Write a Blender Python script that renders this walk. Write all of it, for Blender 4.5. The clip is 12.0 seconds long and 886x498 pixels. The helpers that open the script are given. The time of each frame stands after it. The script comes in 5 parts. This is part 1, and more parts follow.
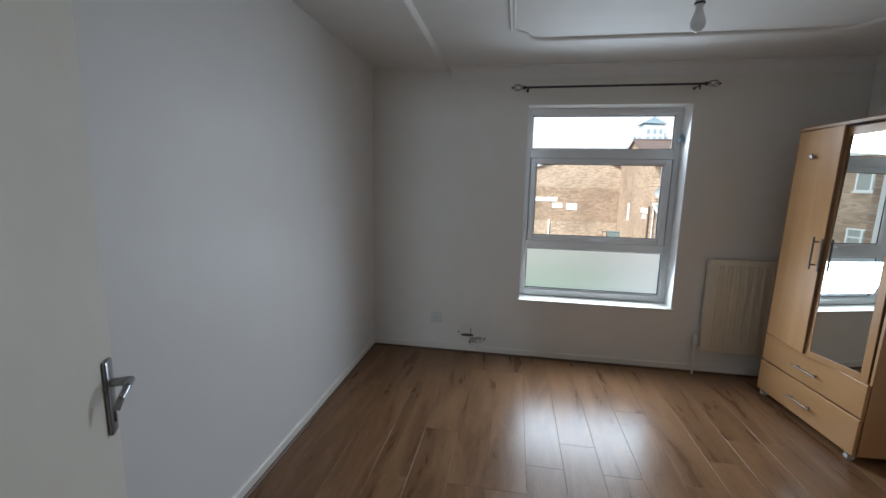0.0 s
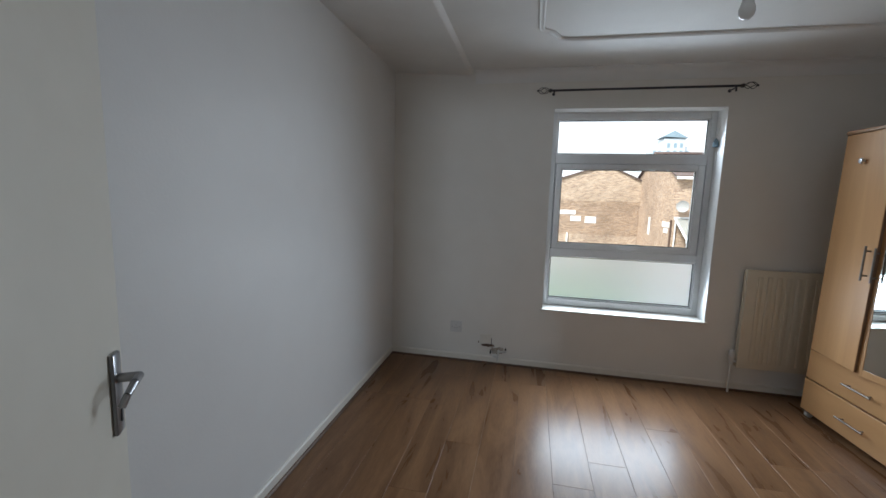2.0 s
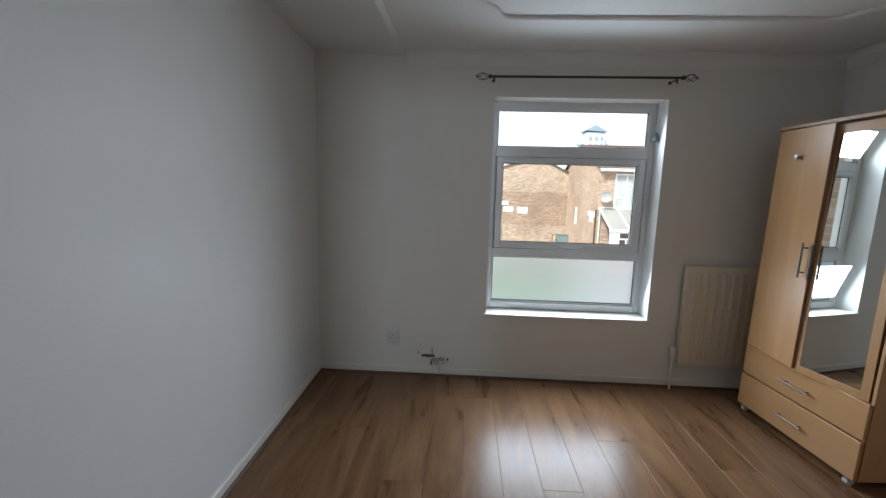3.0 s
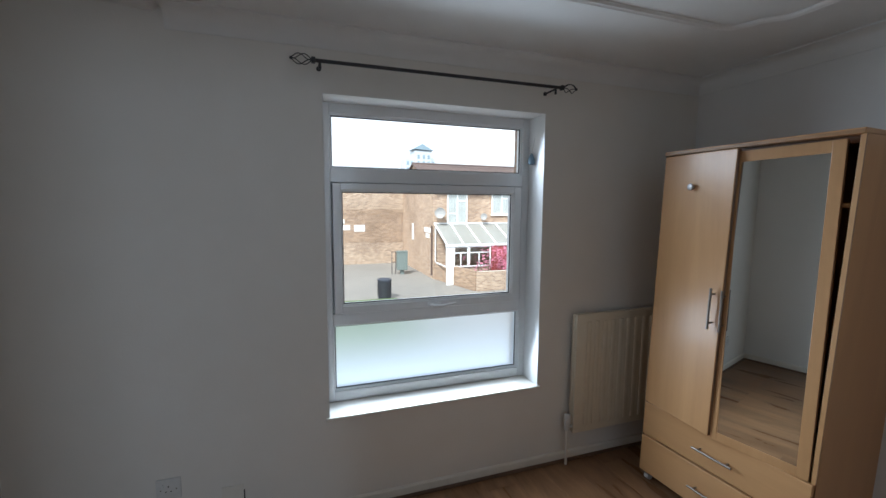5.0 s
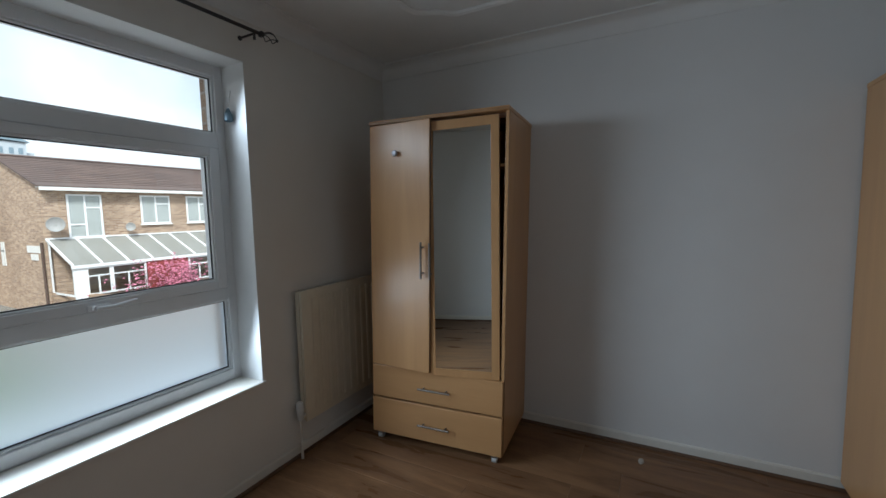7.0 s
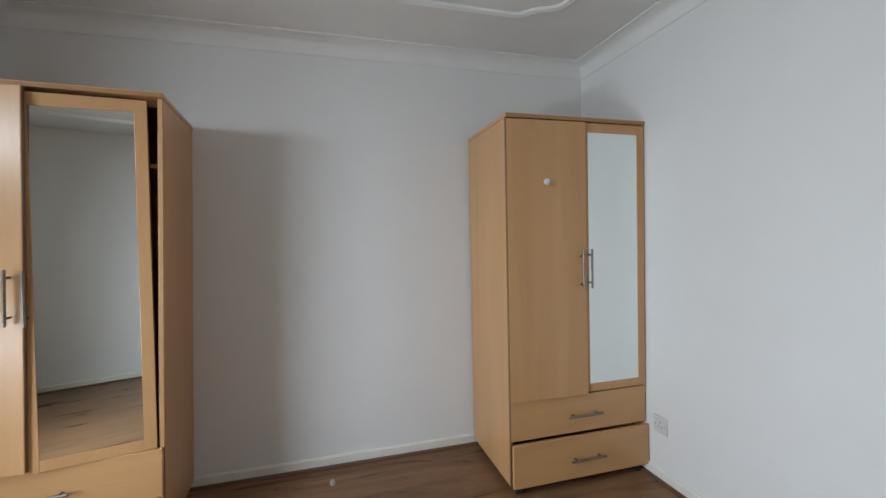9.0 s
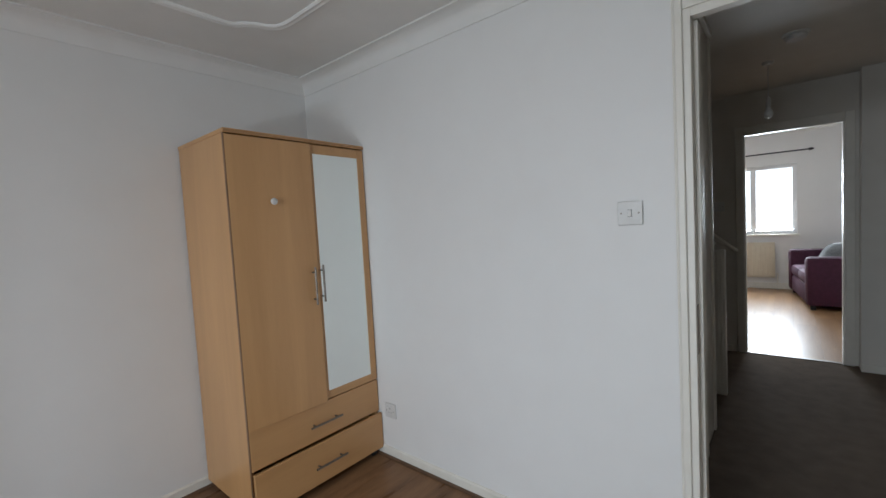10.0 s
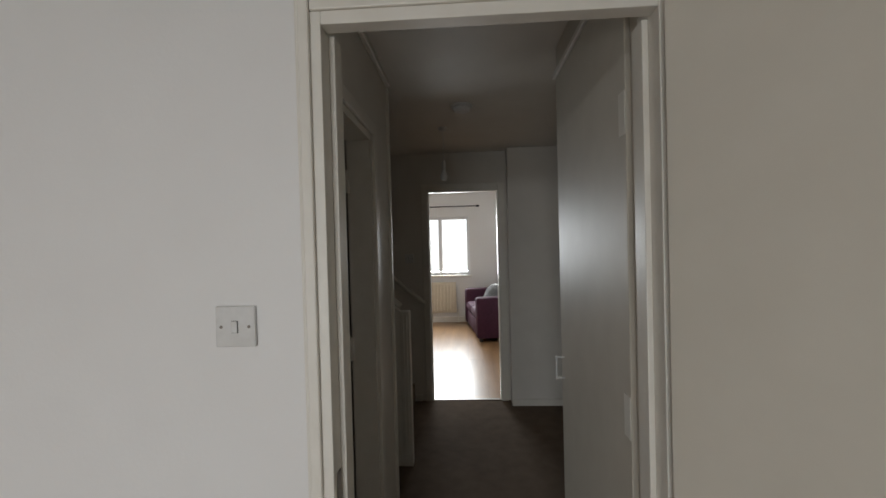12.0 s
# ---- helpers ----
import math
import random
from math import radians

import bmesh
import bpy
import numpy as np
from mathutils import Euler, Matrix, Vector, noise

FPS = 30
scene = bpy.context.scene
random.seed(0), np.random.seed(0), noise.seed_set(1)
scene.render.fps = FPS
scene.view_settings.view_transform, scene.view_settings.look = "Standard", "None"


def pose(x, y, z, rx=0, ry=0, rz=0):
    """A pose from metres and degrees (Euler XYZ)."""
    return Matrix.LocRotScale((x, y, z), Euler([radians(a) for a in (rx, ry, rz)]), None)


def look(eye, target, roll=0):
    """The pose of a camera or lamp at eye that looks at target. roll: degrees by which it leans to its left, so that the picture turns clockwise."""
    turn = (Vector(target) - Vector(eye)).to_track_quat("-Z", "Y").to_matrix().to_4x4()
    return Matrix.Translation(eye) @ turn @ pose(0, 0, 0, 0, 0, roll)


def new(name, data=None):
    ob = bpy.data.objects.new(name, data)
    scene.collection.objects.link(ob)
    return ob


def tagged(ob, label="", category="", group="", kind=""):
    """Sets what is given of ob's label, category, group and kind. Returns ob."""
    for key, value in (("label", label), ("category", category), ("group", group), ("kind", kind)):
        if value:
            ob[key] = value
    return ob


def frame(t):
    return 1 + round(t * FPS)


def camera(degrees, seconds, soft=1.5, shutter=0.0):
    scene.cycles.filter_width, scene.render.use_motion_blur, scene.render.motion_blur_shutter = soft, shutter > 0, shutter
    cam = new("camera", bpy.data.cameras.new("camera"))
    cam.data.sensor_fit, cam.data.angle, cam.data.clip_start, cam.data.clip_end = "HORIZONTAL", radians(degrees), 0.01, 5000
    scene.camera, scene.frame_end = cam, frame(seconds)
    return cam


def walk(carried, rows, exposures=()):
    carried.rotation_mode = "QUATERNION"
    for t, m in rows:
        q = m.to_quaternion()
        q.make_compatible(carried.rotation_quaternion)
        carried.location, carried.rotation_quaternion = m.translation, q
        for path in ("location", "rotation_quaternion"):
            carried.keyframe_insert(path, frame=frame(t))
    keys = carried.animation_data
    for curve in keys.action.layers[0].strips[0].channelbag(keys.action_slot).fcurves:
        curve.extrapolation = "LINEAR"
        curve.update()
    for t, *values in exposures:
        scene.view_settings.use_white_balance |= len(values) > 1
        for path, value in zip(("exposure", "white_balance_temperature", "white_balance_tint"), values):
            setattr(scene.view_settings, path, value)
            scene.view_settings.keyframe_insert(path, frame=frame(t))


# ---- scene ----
# ---- camera ----
cam = camera(93.8, 12.0)
PATH = [
    (0, (0.231, -0.111, 1.441), (-0.099, 1.836, 1.124), 1.2),
    (0.5, (0.235, -0.114, 1.445), (-0.164, 1.826, 1.169), 1.4),
    (1, (0.209, -0.091, 1.435), (-0.244, 1.842, 1.195), 1.6),
    (1.5, (0.208, -0.102, 1.432), (-0.266, 1.827, 1.206), 1.6),
    (2, (0.178, -0.041, 1.38), (-0.23, 1.9, 1.12), 1.7),
    (2.5, (0.125, 0.098, 1.402), (-0.149, 2.057, 1.105), 1.6),
    (4.5, (0.169, 1.047, 1.474), (0.642, 2.975, 1.223), 0.9),
    (5, (0.184, 1.27, 1.54), (0.84, 3.148, 1.333), 0.4),
    (5.5, (0.183, 1.349, 1.499), (1.141, 3.092, 1.289), 0.0),
    (6, (0.182, 1.349, 1.471), (1.483, 2.853, 1.258), -0.2),
    (6.5, (0.126, 1.437, 1.382), (1.696, 2.66, 1.187), -0.6),
    (8.5, (0.186, 1.613, 1.277), (2.181, 1.528, 1.165), -1.7),
    (9, (0.241, 1.592, 1.247), (2.167, 1.056, 1.193), -1.2),
    (9.5, (0.223, 1.528, 1.309), (1.92, 0.471, 1.254), -1.8),
    (10, (0.148, 1.592, 1.346), (1.425, 0.058, 1.232), -3.2),
    (10.5, (0.024, 1.596, 1.429), (0.89, -0.2, 1.267), -2.5),
    (11, (-0.028, 1.49, 1.48), (0.59, -0.41, 1.394), -1.6),
    (11.5, (0.012, 1.194, 1.527), (0.355, -0.776, 1.503), -1.6),
    (12, (0.096, 0.85, 1.516), (0.206, -1.147, 1.488), -1.5),
]
EXPOSURES = [(0, 0.93, 6100, 10), (2.5, 0.93, 6150, 10), (4.5, 0.9, 6000, 10), (5.5, 0.68, 5850, 10), (6.7, 0.18, 5900, 7), (8.3, 1.75, 6100, 10), (9, 1.57, 6350, 10), (9.5, 1.45, 6550, 12), (10.5, 1.13, 6400, 11), (11.5, 1.1, 6900, 13), (12, 1.12, 7200, 14)]
walk(cam, [(t, look(eye, target, roll)) for t, eye, target, roll in PATH], EXPOSURES)

# ---- world and sun ----
world = bpy.data.worlds.new("sky")
scene.world = world
world.use_nodes = True
wn, wl = world.node_tree.nodes, world.node_tree.links
wn.clear()
sky = wn.new("ShaderNodeTexSky")
sky.sky_type = "NISHITA"
sky.sun_disc = False
sky.sun_elevation = radians(47.4)
sky.sun_rotation = radians(220.6)
sky.dust_density = 3.0
sky.ozone_density = 1.0
w_coord = wn.new("ShaderNodeTexCoord")
w_noise = wn.new("ShaderNodeTexNoise")
w_noise.inputs["Scale"].default_value = 3.2
w_noise.inputs["Detail"].default_value = 6
w_ramp = wn.new("ShaderNodeValToRGB")
w_ramp.color_ramp.elements[0].position = 0.30
w_ramp.color_ramp.elements[0].color = (0.38, 0.38, 0.38, 1)
w_ramp.color_ramp.elements[1].position = 0.62
w_ramp.color_ramp.elements[1].color = (0.95, 0.95, 0.95, 1)
w_mix = wn.new("ShaderNodeMixRGB")
w_mix.inputs["Color2"].default_value = (7.9, 8.0, 8.2, 1)      # thin bright cloud
w_bg = wn.new("ShaderNodeBackground")
w_bg.inputs["Strength"].default_value = 0.14
w_out = wn.new("ShaderNodeOutputWorld")
wl.new(w_coord.outputs["Generated"], w_noise.inputs["Vector"])
wl.new(w_noise.outputs["Fac"], w_ramp.inputs["Fac"])
wl.new(w_ramp.outputs["Color"], w_mix.inputs["Fac"])
wl.new(sky.outputs["Color"], w_mix.inputs["Color1"])
wl.new(w_mix.outputs["Color"], w_bg.inputs["Color"])
wl.new(w_bg.outputs["Background"], w_out.inputs["Surface"])

sun_data = bpy.data.lights.new("sun", "SUN")
sun_data.energy = 4.4
sun_data.angle = radians(12)
sun_data.color = (1.0, 0.95, 0.88)
sun = new("sun", sun_data)
sun.matrix_world = look((-5, -6, 20), (7, 8, 0))


def daylight(name, centre, size, watts, way, colour=(0.78, 0.90, 1.0)):
    """An area lamp in a window's opening that stands in for the sky's light."""
    data = bpy.data.lights.new(name, "AREA")
    data.shape, data.size, data.size_y = "RECTANGLE", *size
    data.energy, data.color, data.spread = watts, colour, radians(142)
    lamp = new(name, data)
    lamp.matrix_world = look(centre, Vector(centre) + Vector(way))
    return lamp


daylight("daylight_top", (0.885, 3.380, 1.862), (1.03, 0.22), 6.2, (0, -1, -0.45))
daylight("daylight_bottom", (0.885, 3.385, 0.745), (1.04, 0.30), 7.7, (0, -1, -0.30))
daylight("daylight_far", (0.585, -7.13, 1.46), (1.05, 1.0), 29.0, (0, 1, -0.1))

# ---- materials ----
def material(name, colour, rough=0.5, metal=0.0, second=None, scale=6.0, stretch=(1, 1, 1), amount=1.0, bump=0.0, bump_scale=60.0,
             coat=0.0, spec=0.5, rough_var=0.0, island=0.0, piece=0.0):
    """A surface of one colour that drifts to a second one at a large and a small scale, with fine relief."""
    m = bpy.data.materials.new(name)
    m.use_nodes = True
    n, l = m.node_tree.nodes, m.node_tree.links
    b = n["Principled BSDF"]
    b.inputs["Roughness"].default_value = rough
    b.inputs["Metallic"].default_value = metal
    b.inputs["Specular IOR Level"].default_value = spec
    b.inputs["Coat Weight"].default_value = coat
    b.inputs["Coat Roughness"].default_value = 0.12
    second = second or tuple(c * 0.9 for c in colour)
    b.inputs["Specular IOR Level"].default_value = spec
    tc, mp = n.new("ShaderNodeTexCoord"), n.new("ShaderNodeMapping")
    mp.inputs["Scale"].default_value = stretch
    l.new(tc.outputs["Object"], mp.inputs["Vector"])
    big, fine = n.new("ShaderNodeTexNoise"), n.new("ShaderNodeTexNoise")
    big.inputs["Scale"].default_value, big.inputs["Detail"].default_value = scale * 0.25, 4
    fine.inputs["Scale"].default_value, fine.inputs["Detail"].default_value = scale * 3, 6
    l.new(mp.outputs["Vector"], big.inputs["Vector"])
    l.new(mp.outputs["Vector"], fine.inputs["Vector"])
    add = n.new("ShaderNodeMath")
    add.operation = "MULTIPLY_ADD"
    add.inputs[1].default_value = 0.5
    half = n.new("ShaderNodeMath")
    half.operation = "MULTIPLY"
    half.inputs[1].default_value = 0.5
    l.new(fine.outputs["Fac"], half.inputs[0])
    l.new(big.outputs["Fac"], add.inputs[0])
    l.new(half.outputs[0], add.inputs[2])
    fac = n.new("ShaderNodeMapRange")
    fac.inputs["From Min"].default_value, fac.inputs["From Max"].default_value = 0.35, 0.65
    fac.inputs["To Max"].default_value = amount
    l.new(add.outputs[0], fac.inputs["Value"])
    mix = n.new("ShaderNodeMixRGB")
    mix.inputs["Color1"].default_value = (*colour, 1)
    mix.inputs["Color2"].default_value = (*second, 1)
    l.new(fac.outputs["Result"], mix.inputs["Fac"])
    last = mix
    if piece or island:
        src = n.new("ShaderNodeObjectInfo") if piece else n.new("ShaderNodeNewGeometry")
        hsv = n.new("ShaderNodeHueSaturation")
        rng = n.new("ShaderNodeMapRange")
        spread = piece or island
        rng.inputs["To Min"].default_value, rng.inputs["To Max"].default_value = 1 - spread, 1 + spread
        l.new(src.outputs["Random" if piece else "Random Per Island"], rng.inputs["Value"])
        l.new(rng.outputs["Result"], hsv.inputs["Value"])
        l.new(mix.outputs["Color"], hsv.inputs["Color"])
        last = hsv
    l.new(last.outputs["Color"], b.inputs["Base Color"])
    if rough_var:
        rr = n.new("ShaderNodeMapRange")
        rr.inputs["From Min"].default_value, rr.inputs["From Max"].default_value = 0.3, 0.7
        rr.inputs["To Min"].default_value, rr.inputs["To Max"].default_value = rough - rough_var, rough + rough_var
        l.new(big.outputs["Fac"], rr.inputs["Value"])
        l.new(rr.outputs["Result"], b.inputs["Roughness"])
    if bump:
        bn, bp = n.new("ShaderNodeTexNoise"), n.new("ShaderNodeBump")
        bn.inputs["Scale"].default_value, bn.inputs["Detail"].default_value = bump_scale, 5
        l.new(mp.outputs["Vector"], bn.inputs["Vector"])
        bp.inputs["Strength"].default_value, bp.inputs["Distance"].default_value = bump, 0.004
        l.new(bn.outputs["Fac"], bp.inputs["Height"])
        l.new(bp.outputs["Normal"], b.inputs["Normal"])
    return m


def wood(name, dark, light, rough, along="y", grain=14.0, piece=0.0, coat=0.0, knots=0.0, pull=0.06, fibre=0.35, spec=0.5):
    """Timber or veneer with fibres along one axis."""
    st = {"x": (pull, 1, 1), "y": (1, pull, 1), "z": (1, 1, pull)}[along]
    m = bpy.data.materials.new(name)
    m.use_nodes = True
    n, l = m.node_tree.nodes, m.node_tree.links
    b = n["Principled BSDF"]
    b.inputs["Coat Weight"].default_value, b.inputs["Coat Roughness"].default_value = coat, 0.2
    b.inputs["Specular IOR Level"].default_value = spec
    tc, mp = n.new("ShaderNodeTexCoord"), n.new("ShaderNodeMapping")
    mp.inputs["Scale"].default_value = st
    info = n.new("ShaderNodeObjectInfo")
    shift = n.new("ShaderNodeVectorMath")
    shift.operation = "MULTIPLY_ADD"
    shift.inputs[1].default_value = (1, 1, 1)
    big = n.new("ShaderNodeTexNoise")
    big.inputs["Scale"].default_value, big.inputs["Detail"].default_value = grain * 0.35, 5
    big.inputs["Distortion"].default_value = 1.2
    fine = n.new("ShaderNodeTexNoise")
    fine.inputs["Scale"].default_value, fine.inputs["Detail"].default_value = grain * 6, 4
    l.new(tc.outputs["Object"], mp.inputs["Vector"])
    if piece:
        comb = n.new("ShaderNodeCombineXYZ")
        mul = n.new("ShaderNodeMath")
        mul.operation = "MULTIPLY"
        mul.inputs[1].default_value = 37.0
        l.new(info.outputs["Random"], mul.inputs[0])
        for k in range(3):
            l.new(mul.outputs[0], comb.inputs[k])
        l.new(mp.outputs["Vector"], shift.inputs[0])
        l.new(comb.outputs["Vector"], shift.inputs[2])
        vec = shift.outputs["Vector"]
    else:
        vec = mp.outputs["Vector"]
    l.new(vec, big.inputs["Vector"])
    l.new(vec, fine.inputs["Vector"])
    mixf = n.new("ShaderNodeMath")
    mixf.operation = "MULTIPLY_ADD"
    mixf.inputs[1].default_value = fibre
    l.new(fine.outputs["Fac"], mixf.inputs[0])
    l.new(big.outputs["Fac"], mixf.inputs[2])
    ramp = n.new("ShaderNodeValToRGB")
    ramp.color_ramp.elements[0].position, ramp.color_ramp.elements[0].color = 0.42, (*dark, 1)
    ramp.color_ramp.elements[1].position, ramp.color_ramp.elements[1].color = 0.85, (*light, 1)
    l.new(mixf.outputs[0], ramp.inputs["Fac"])
    last = ramp.outputs["Color"]
    if knots:
        vo, kr, km = n.new("ShaderNodeTexVoronoi"), n.new("ShaderNodeMapRange"), n.new("ShaderNodeMixRGB")
        vo.inputs["Scale"].default_value = 3.1
        kn = n.new("ShaderNodeMapping")
        kn.inputs["Scale"].default_value = tuple(1 if c == 1 else 2 for c in st)
        l.new(vec, kn.inputs["Vector"])
        l.new(kn.outputs["Vector"], vo.inputs["Vector"])
        kr.inputs["From Min"].default_value, kr.inputs["From Max"].default_value = 0.03, 0.14
        kr.inputs["To Min"].default_value, kr.inputs["To Max"].default_value = knots, 0.0
        l.new(vo.outputs["Distance"], kr.inputs["Value"])
        l.new(kr.outputs["Result"], km.inputs["Fac"])
        l.new(last, km.inputs["Color1"])
        km.inputs["Color2"].default_value = (*[c * 0.35 for c in dark], 1)
        last = km.outputs["Color"]
    if piece:
        hsv, rng = n.new("ShaderNodeHueSaturation"), n.new("ShaderNodeMapRange")
        rng.inputs["To Min"].default_value, rng.inputs["To Max"].default_value = 1 - piece, 1 + piece
        l.new(info.outputs["Random"], rng.inputs["Value"])
        l.new(rng.outputs["Result"], hsv.inputs["Value"])
        l.new(last, hsv.inputs["Color"])
        last = hsv.outputs["Color"]
    l.new(last, b.inputs["Base Color"])
    rr = n.new("ShaderNodeMapRange")
    rr.inputs["To Min"].default_value, rr.inputs["To Max"].default_value = rough - 0.06, rough + 0.06
    l.new(big.outputs["Fac"], rr.inputs["Value"])
    l.new(rr.outputs["Result"], b.inputs["Roughness"])
    bp = n.new("ShaderNodeBump")
    bp.inputs["Strength"].default_value, bp.inputs["Distance"].default_value = 0.08, 0.002
    l.new(fine.outputs["Fac"], bp.inputs["Height"])
    l.new(bp.outputs["Normal"], b.inputs["Normal"])
    return m


def brickwork(name, a, b_col, mortar, scale=1.0):
    m = bpy.data.materials.new(name)
    m.use_nodes = True
    n, l = m.node_tree.nodes, m.node_tree.links
    b = n["Principled BSDF"]
    b.inputs["Roughness"].default_value = 0.9
    geo, sep, add, comb = n.new("ShaderNodeNewGeometry"), n.new("ShaderNodeSeparateXYZ"), n.new("ShaderNodeMath"), n.new("ShaderNodeCombineXYZ")
    l.new(geo.outputs["Position"], sep.inputs["Vector"])
    l.new(sep.outputs["X"], add.inputs[0])
    l.new(sep.outputs["Y"], add.inputs[1])
    l.new(add.outputs[0], comb.inputs["X"])
    l.new(sep.outputs["Z"], comb.inputs["Y"])
    br = n.new("ShaderNodeTexBrick")
    br.inputs["Scale"].default_value = scale
    br.inputs["Brick Width"].default_value, br.inputs["Row Height"].default_value = 0.225, 0.075
    br.inputs["Mortar Size"].default_value = 0.006
    br.inputs["Color1"].default_value, br.inputs["Color2"].default_value, br.inputs["Mortar"].default_value = (*a, 1), (*b_col, 1), (*mortar, 1)
    l.new(comb.outputs["Vector"], br.inputs["Vector"])
    no, mx = n.new("ShaderNodeTexNoise"), n.new("ShaderNodeMixRGB")
    no.inputs["Scale"].default_value, no.inputs["Detail"].default_value = 0.45, 6
    l.new(geo.outputs["Position"], no.inputs["Vector"])
    mr = n.new("ShaderNodeMapRange")
    mr.inputs["From Min"].default_value, mr.inputs["From Max"].default_value = 0.45, 0.7
    mr.inputs["To Max"].default_value = 0.4
    l.new(no.outputs["Fac"], mr.inputs["Value"])
    l.new(mr.outputs["Result"], mx.inputs["Fac"])
    l.new(br.outputs["Color"], mx.inputs["Color1"])
    mx.inputs["Color2"].default_value = (*[c * 0.55 for c in b_col], 1)
    l.new(mx.outputs["Color"], b.inputs["Base Color"])
    bp = n.new("ShaderNodeBump")
    bp.inputs["Strength"].default_value, bp.inputs["Distance"].default_value = 0.5, 0.008
    bp.invert = True
    l.new(br.outputs["Fac"], bp.inputs["Height"])
    l.new(bp.outputs["Normal"], b.inputs["Normal"])
    return m


def clear_glass(name):
    m = bpy.data.materials.new(name)
    m.use_nodes = True
    n, l = m.node_tree.nodes, m.node_tree.links
    n.clear()
    out, mix, tr, gl, fr = (n.new("ShaderNode" + k) for k in ("OutputMaterial", "MixShader", "BsdfTransparent", "BsdfGlossy", "LayerWeight"))
    power, gloss = n.new("ShaderNodeMath"), n.new("ShaderNodeMath")
    tr.inputs["Color"].default_value = (0.95, 0.97, 0.96, 1)
    gl.inputs["Roughness"].default_value = 0.0
    # gloss rises towards grazing angles, the same on both faces of the pane
    fr.inputs["Blend"].default_value = 0.5
    power.operation, power.inputs[1].default_value = "POWER", 5.0
    gloss.operation, gloss.inputs[1].default_value, gloss.inputs[2].default_value = "MULTIPLY_ADD", 0.96, 0.035
    l.new(fr.outputs["Facing"], power.inputs[0])
    l.new(power.outputs[0], gloss.inputs[0])
    l.new(gloss.outputs[0], mix.inputs["Fac"])
    l.new(tr.outputs["BSDF"], mix.inputs[1])
    l.new(gl.outputs["BSDF"], mix.inputs[2])
    l.new(mix.outputs["Shader"], out.inputs["Surface"])
    return m


def frosted_glass(name):
    m = bpy.data.materials.new(name)
    m.use_nodes = True
    n = m.node_tree.nodes
    b = n["Principled BSDF"]
    b.inputs["Base Color"].default_value = (0.78, 0.91, 1.0, 1)
    b.inputs["Transmission Weight"].default_value = 1.0
    b.inputs["Roughness"].default_value = 0.34
    b.inputs["IOR"].default_value = 1.45
    return m


def mirror_glass(name):
    m = bpy.data.materials.new(name)
    m.use_nodes = True
    b = m.node_tree.nodes["Principled BSDF"]
    b.inputs["Base Color"].default_value = (0.86, 0.90, 0.88, 1)
    b.inputs["Metallic"].default_value = 1.0
    b.inputs["Roughness"].default_value = 0.01
    return m


M_WALL = material("wall_paint", (0.76, 0.75, 0.735), 0.5, second=(0.735, 0.722, 0.705), scale=2, bump=0.10, bump_scale=90)
# same paint as wall_paint; warm light bounced off the floor is put into the colour
M_WALL_BOUNCE = material("wall_paint_warm_bounce", (0.76, 0.735, 0.69), 0.5, second=(0.73, 0.70, 0.65), scale=2, bump=0.10, bump_scale=90)
M_CEIL = material("ceiling_paint", (0.78, 0.77, 0.75), 0.7, second=(0.73, 0.72, 0.70), scale=2, bump=0.15, bump_scale=70)
M_GLOSS = material("white_gloss", (0.76, 0.73, 0.67), 0.42, second=(0.70, 0.665, 0.595), scale=5, bump=0.05, bump_scale=40)
M_DOOR = material("cream_door_paint", (0.63, 0.595, 0.52), 0.45, second=(0.595, 0.56, 0.485), scale=3, bump=0.05, bump_scale=50)
M_CUPBOARD = material("glossy_cream_paint", (0.60, 0.555, 0.48), 0.52, second=(0.55, 0.505, 0.435), scale=3, bump=0.16, bump_scale=11, spec=0.2)
M_REVEAL = material("white_reveal_paint", (0.80, 0.80, 0.79), 0.35, second=(0.76, 0.76, 0.75), scale=4, bump=0.06, bump_scale=40)
M_UPVC = material("white_upvc", (0.80, 0.81, 0.82), 0.3, second=(0.76, 0.77, 0.78), scale=4)
M_PLASTIC = material("white_plastic", (0.66, 0.655, 0.64), 0.35, second=(0.60, 0.59, 0.57), scale=20)
M_RAD = material("cream_radiator_enamel", (0.70, 0.63, 0.50), 0.35, second=(0.65, 0.575, 0.45), scale=5)
M_FLOOR = wood("oak_laminate", (0.125, 0.060, 0.028), (0.262, 0.140, 0.069), 0.29, "y", 22.0, piece=0.05, knots=0.2, pull=0.15, fibre=0.3, spec=0.24)
M_FLOOR_FAR = wood("pale_laminate", (0.24, 0.13, 0.06), (0.38, 0.22, 0.11), 0.34, "y", 11.0, piece=0.08, coat=0.15)
M_BEECH = wood("beech_veneer", (0.50, 0.270, 0.112), (0.60, 0.335, 0.148), 0.40, "z", 16.0, coat=0.22, pull=0.10, fibre=0.2)
M_BEECH_X = wood("beech_veneer_cross", (0.50, 0.270, 0.112), (0.60, 0.335, 0.148), 0.40, "x", 16.0, coat=0.22, pull=0.10, fibre=0.2)
M_EDGE = wood("walnut_edging", (0.14, 0.07, 0.03), (0.20, 0.10, 0.05), 0.4, "x", 22.0)
M_EDGE_TOP = wood("beech_edging", (0.30, 0.155, 0.065), (0.40, 0.21, 0.09), 0.4, "x", 22.0)
M_BEAD = wood("brown_beading", (0.07, 0.038, 0.02), (0.13, 0.07, 0.04), 0.45, "y", 18.0)
M_STEEL = material("brushed_steel", (0.20, 0.17, 0.145), 0.42, 1.0, second=(0.29, 0.26, 0.23), scale=30)
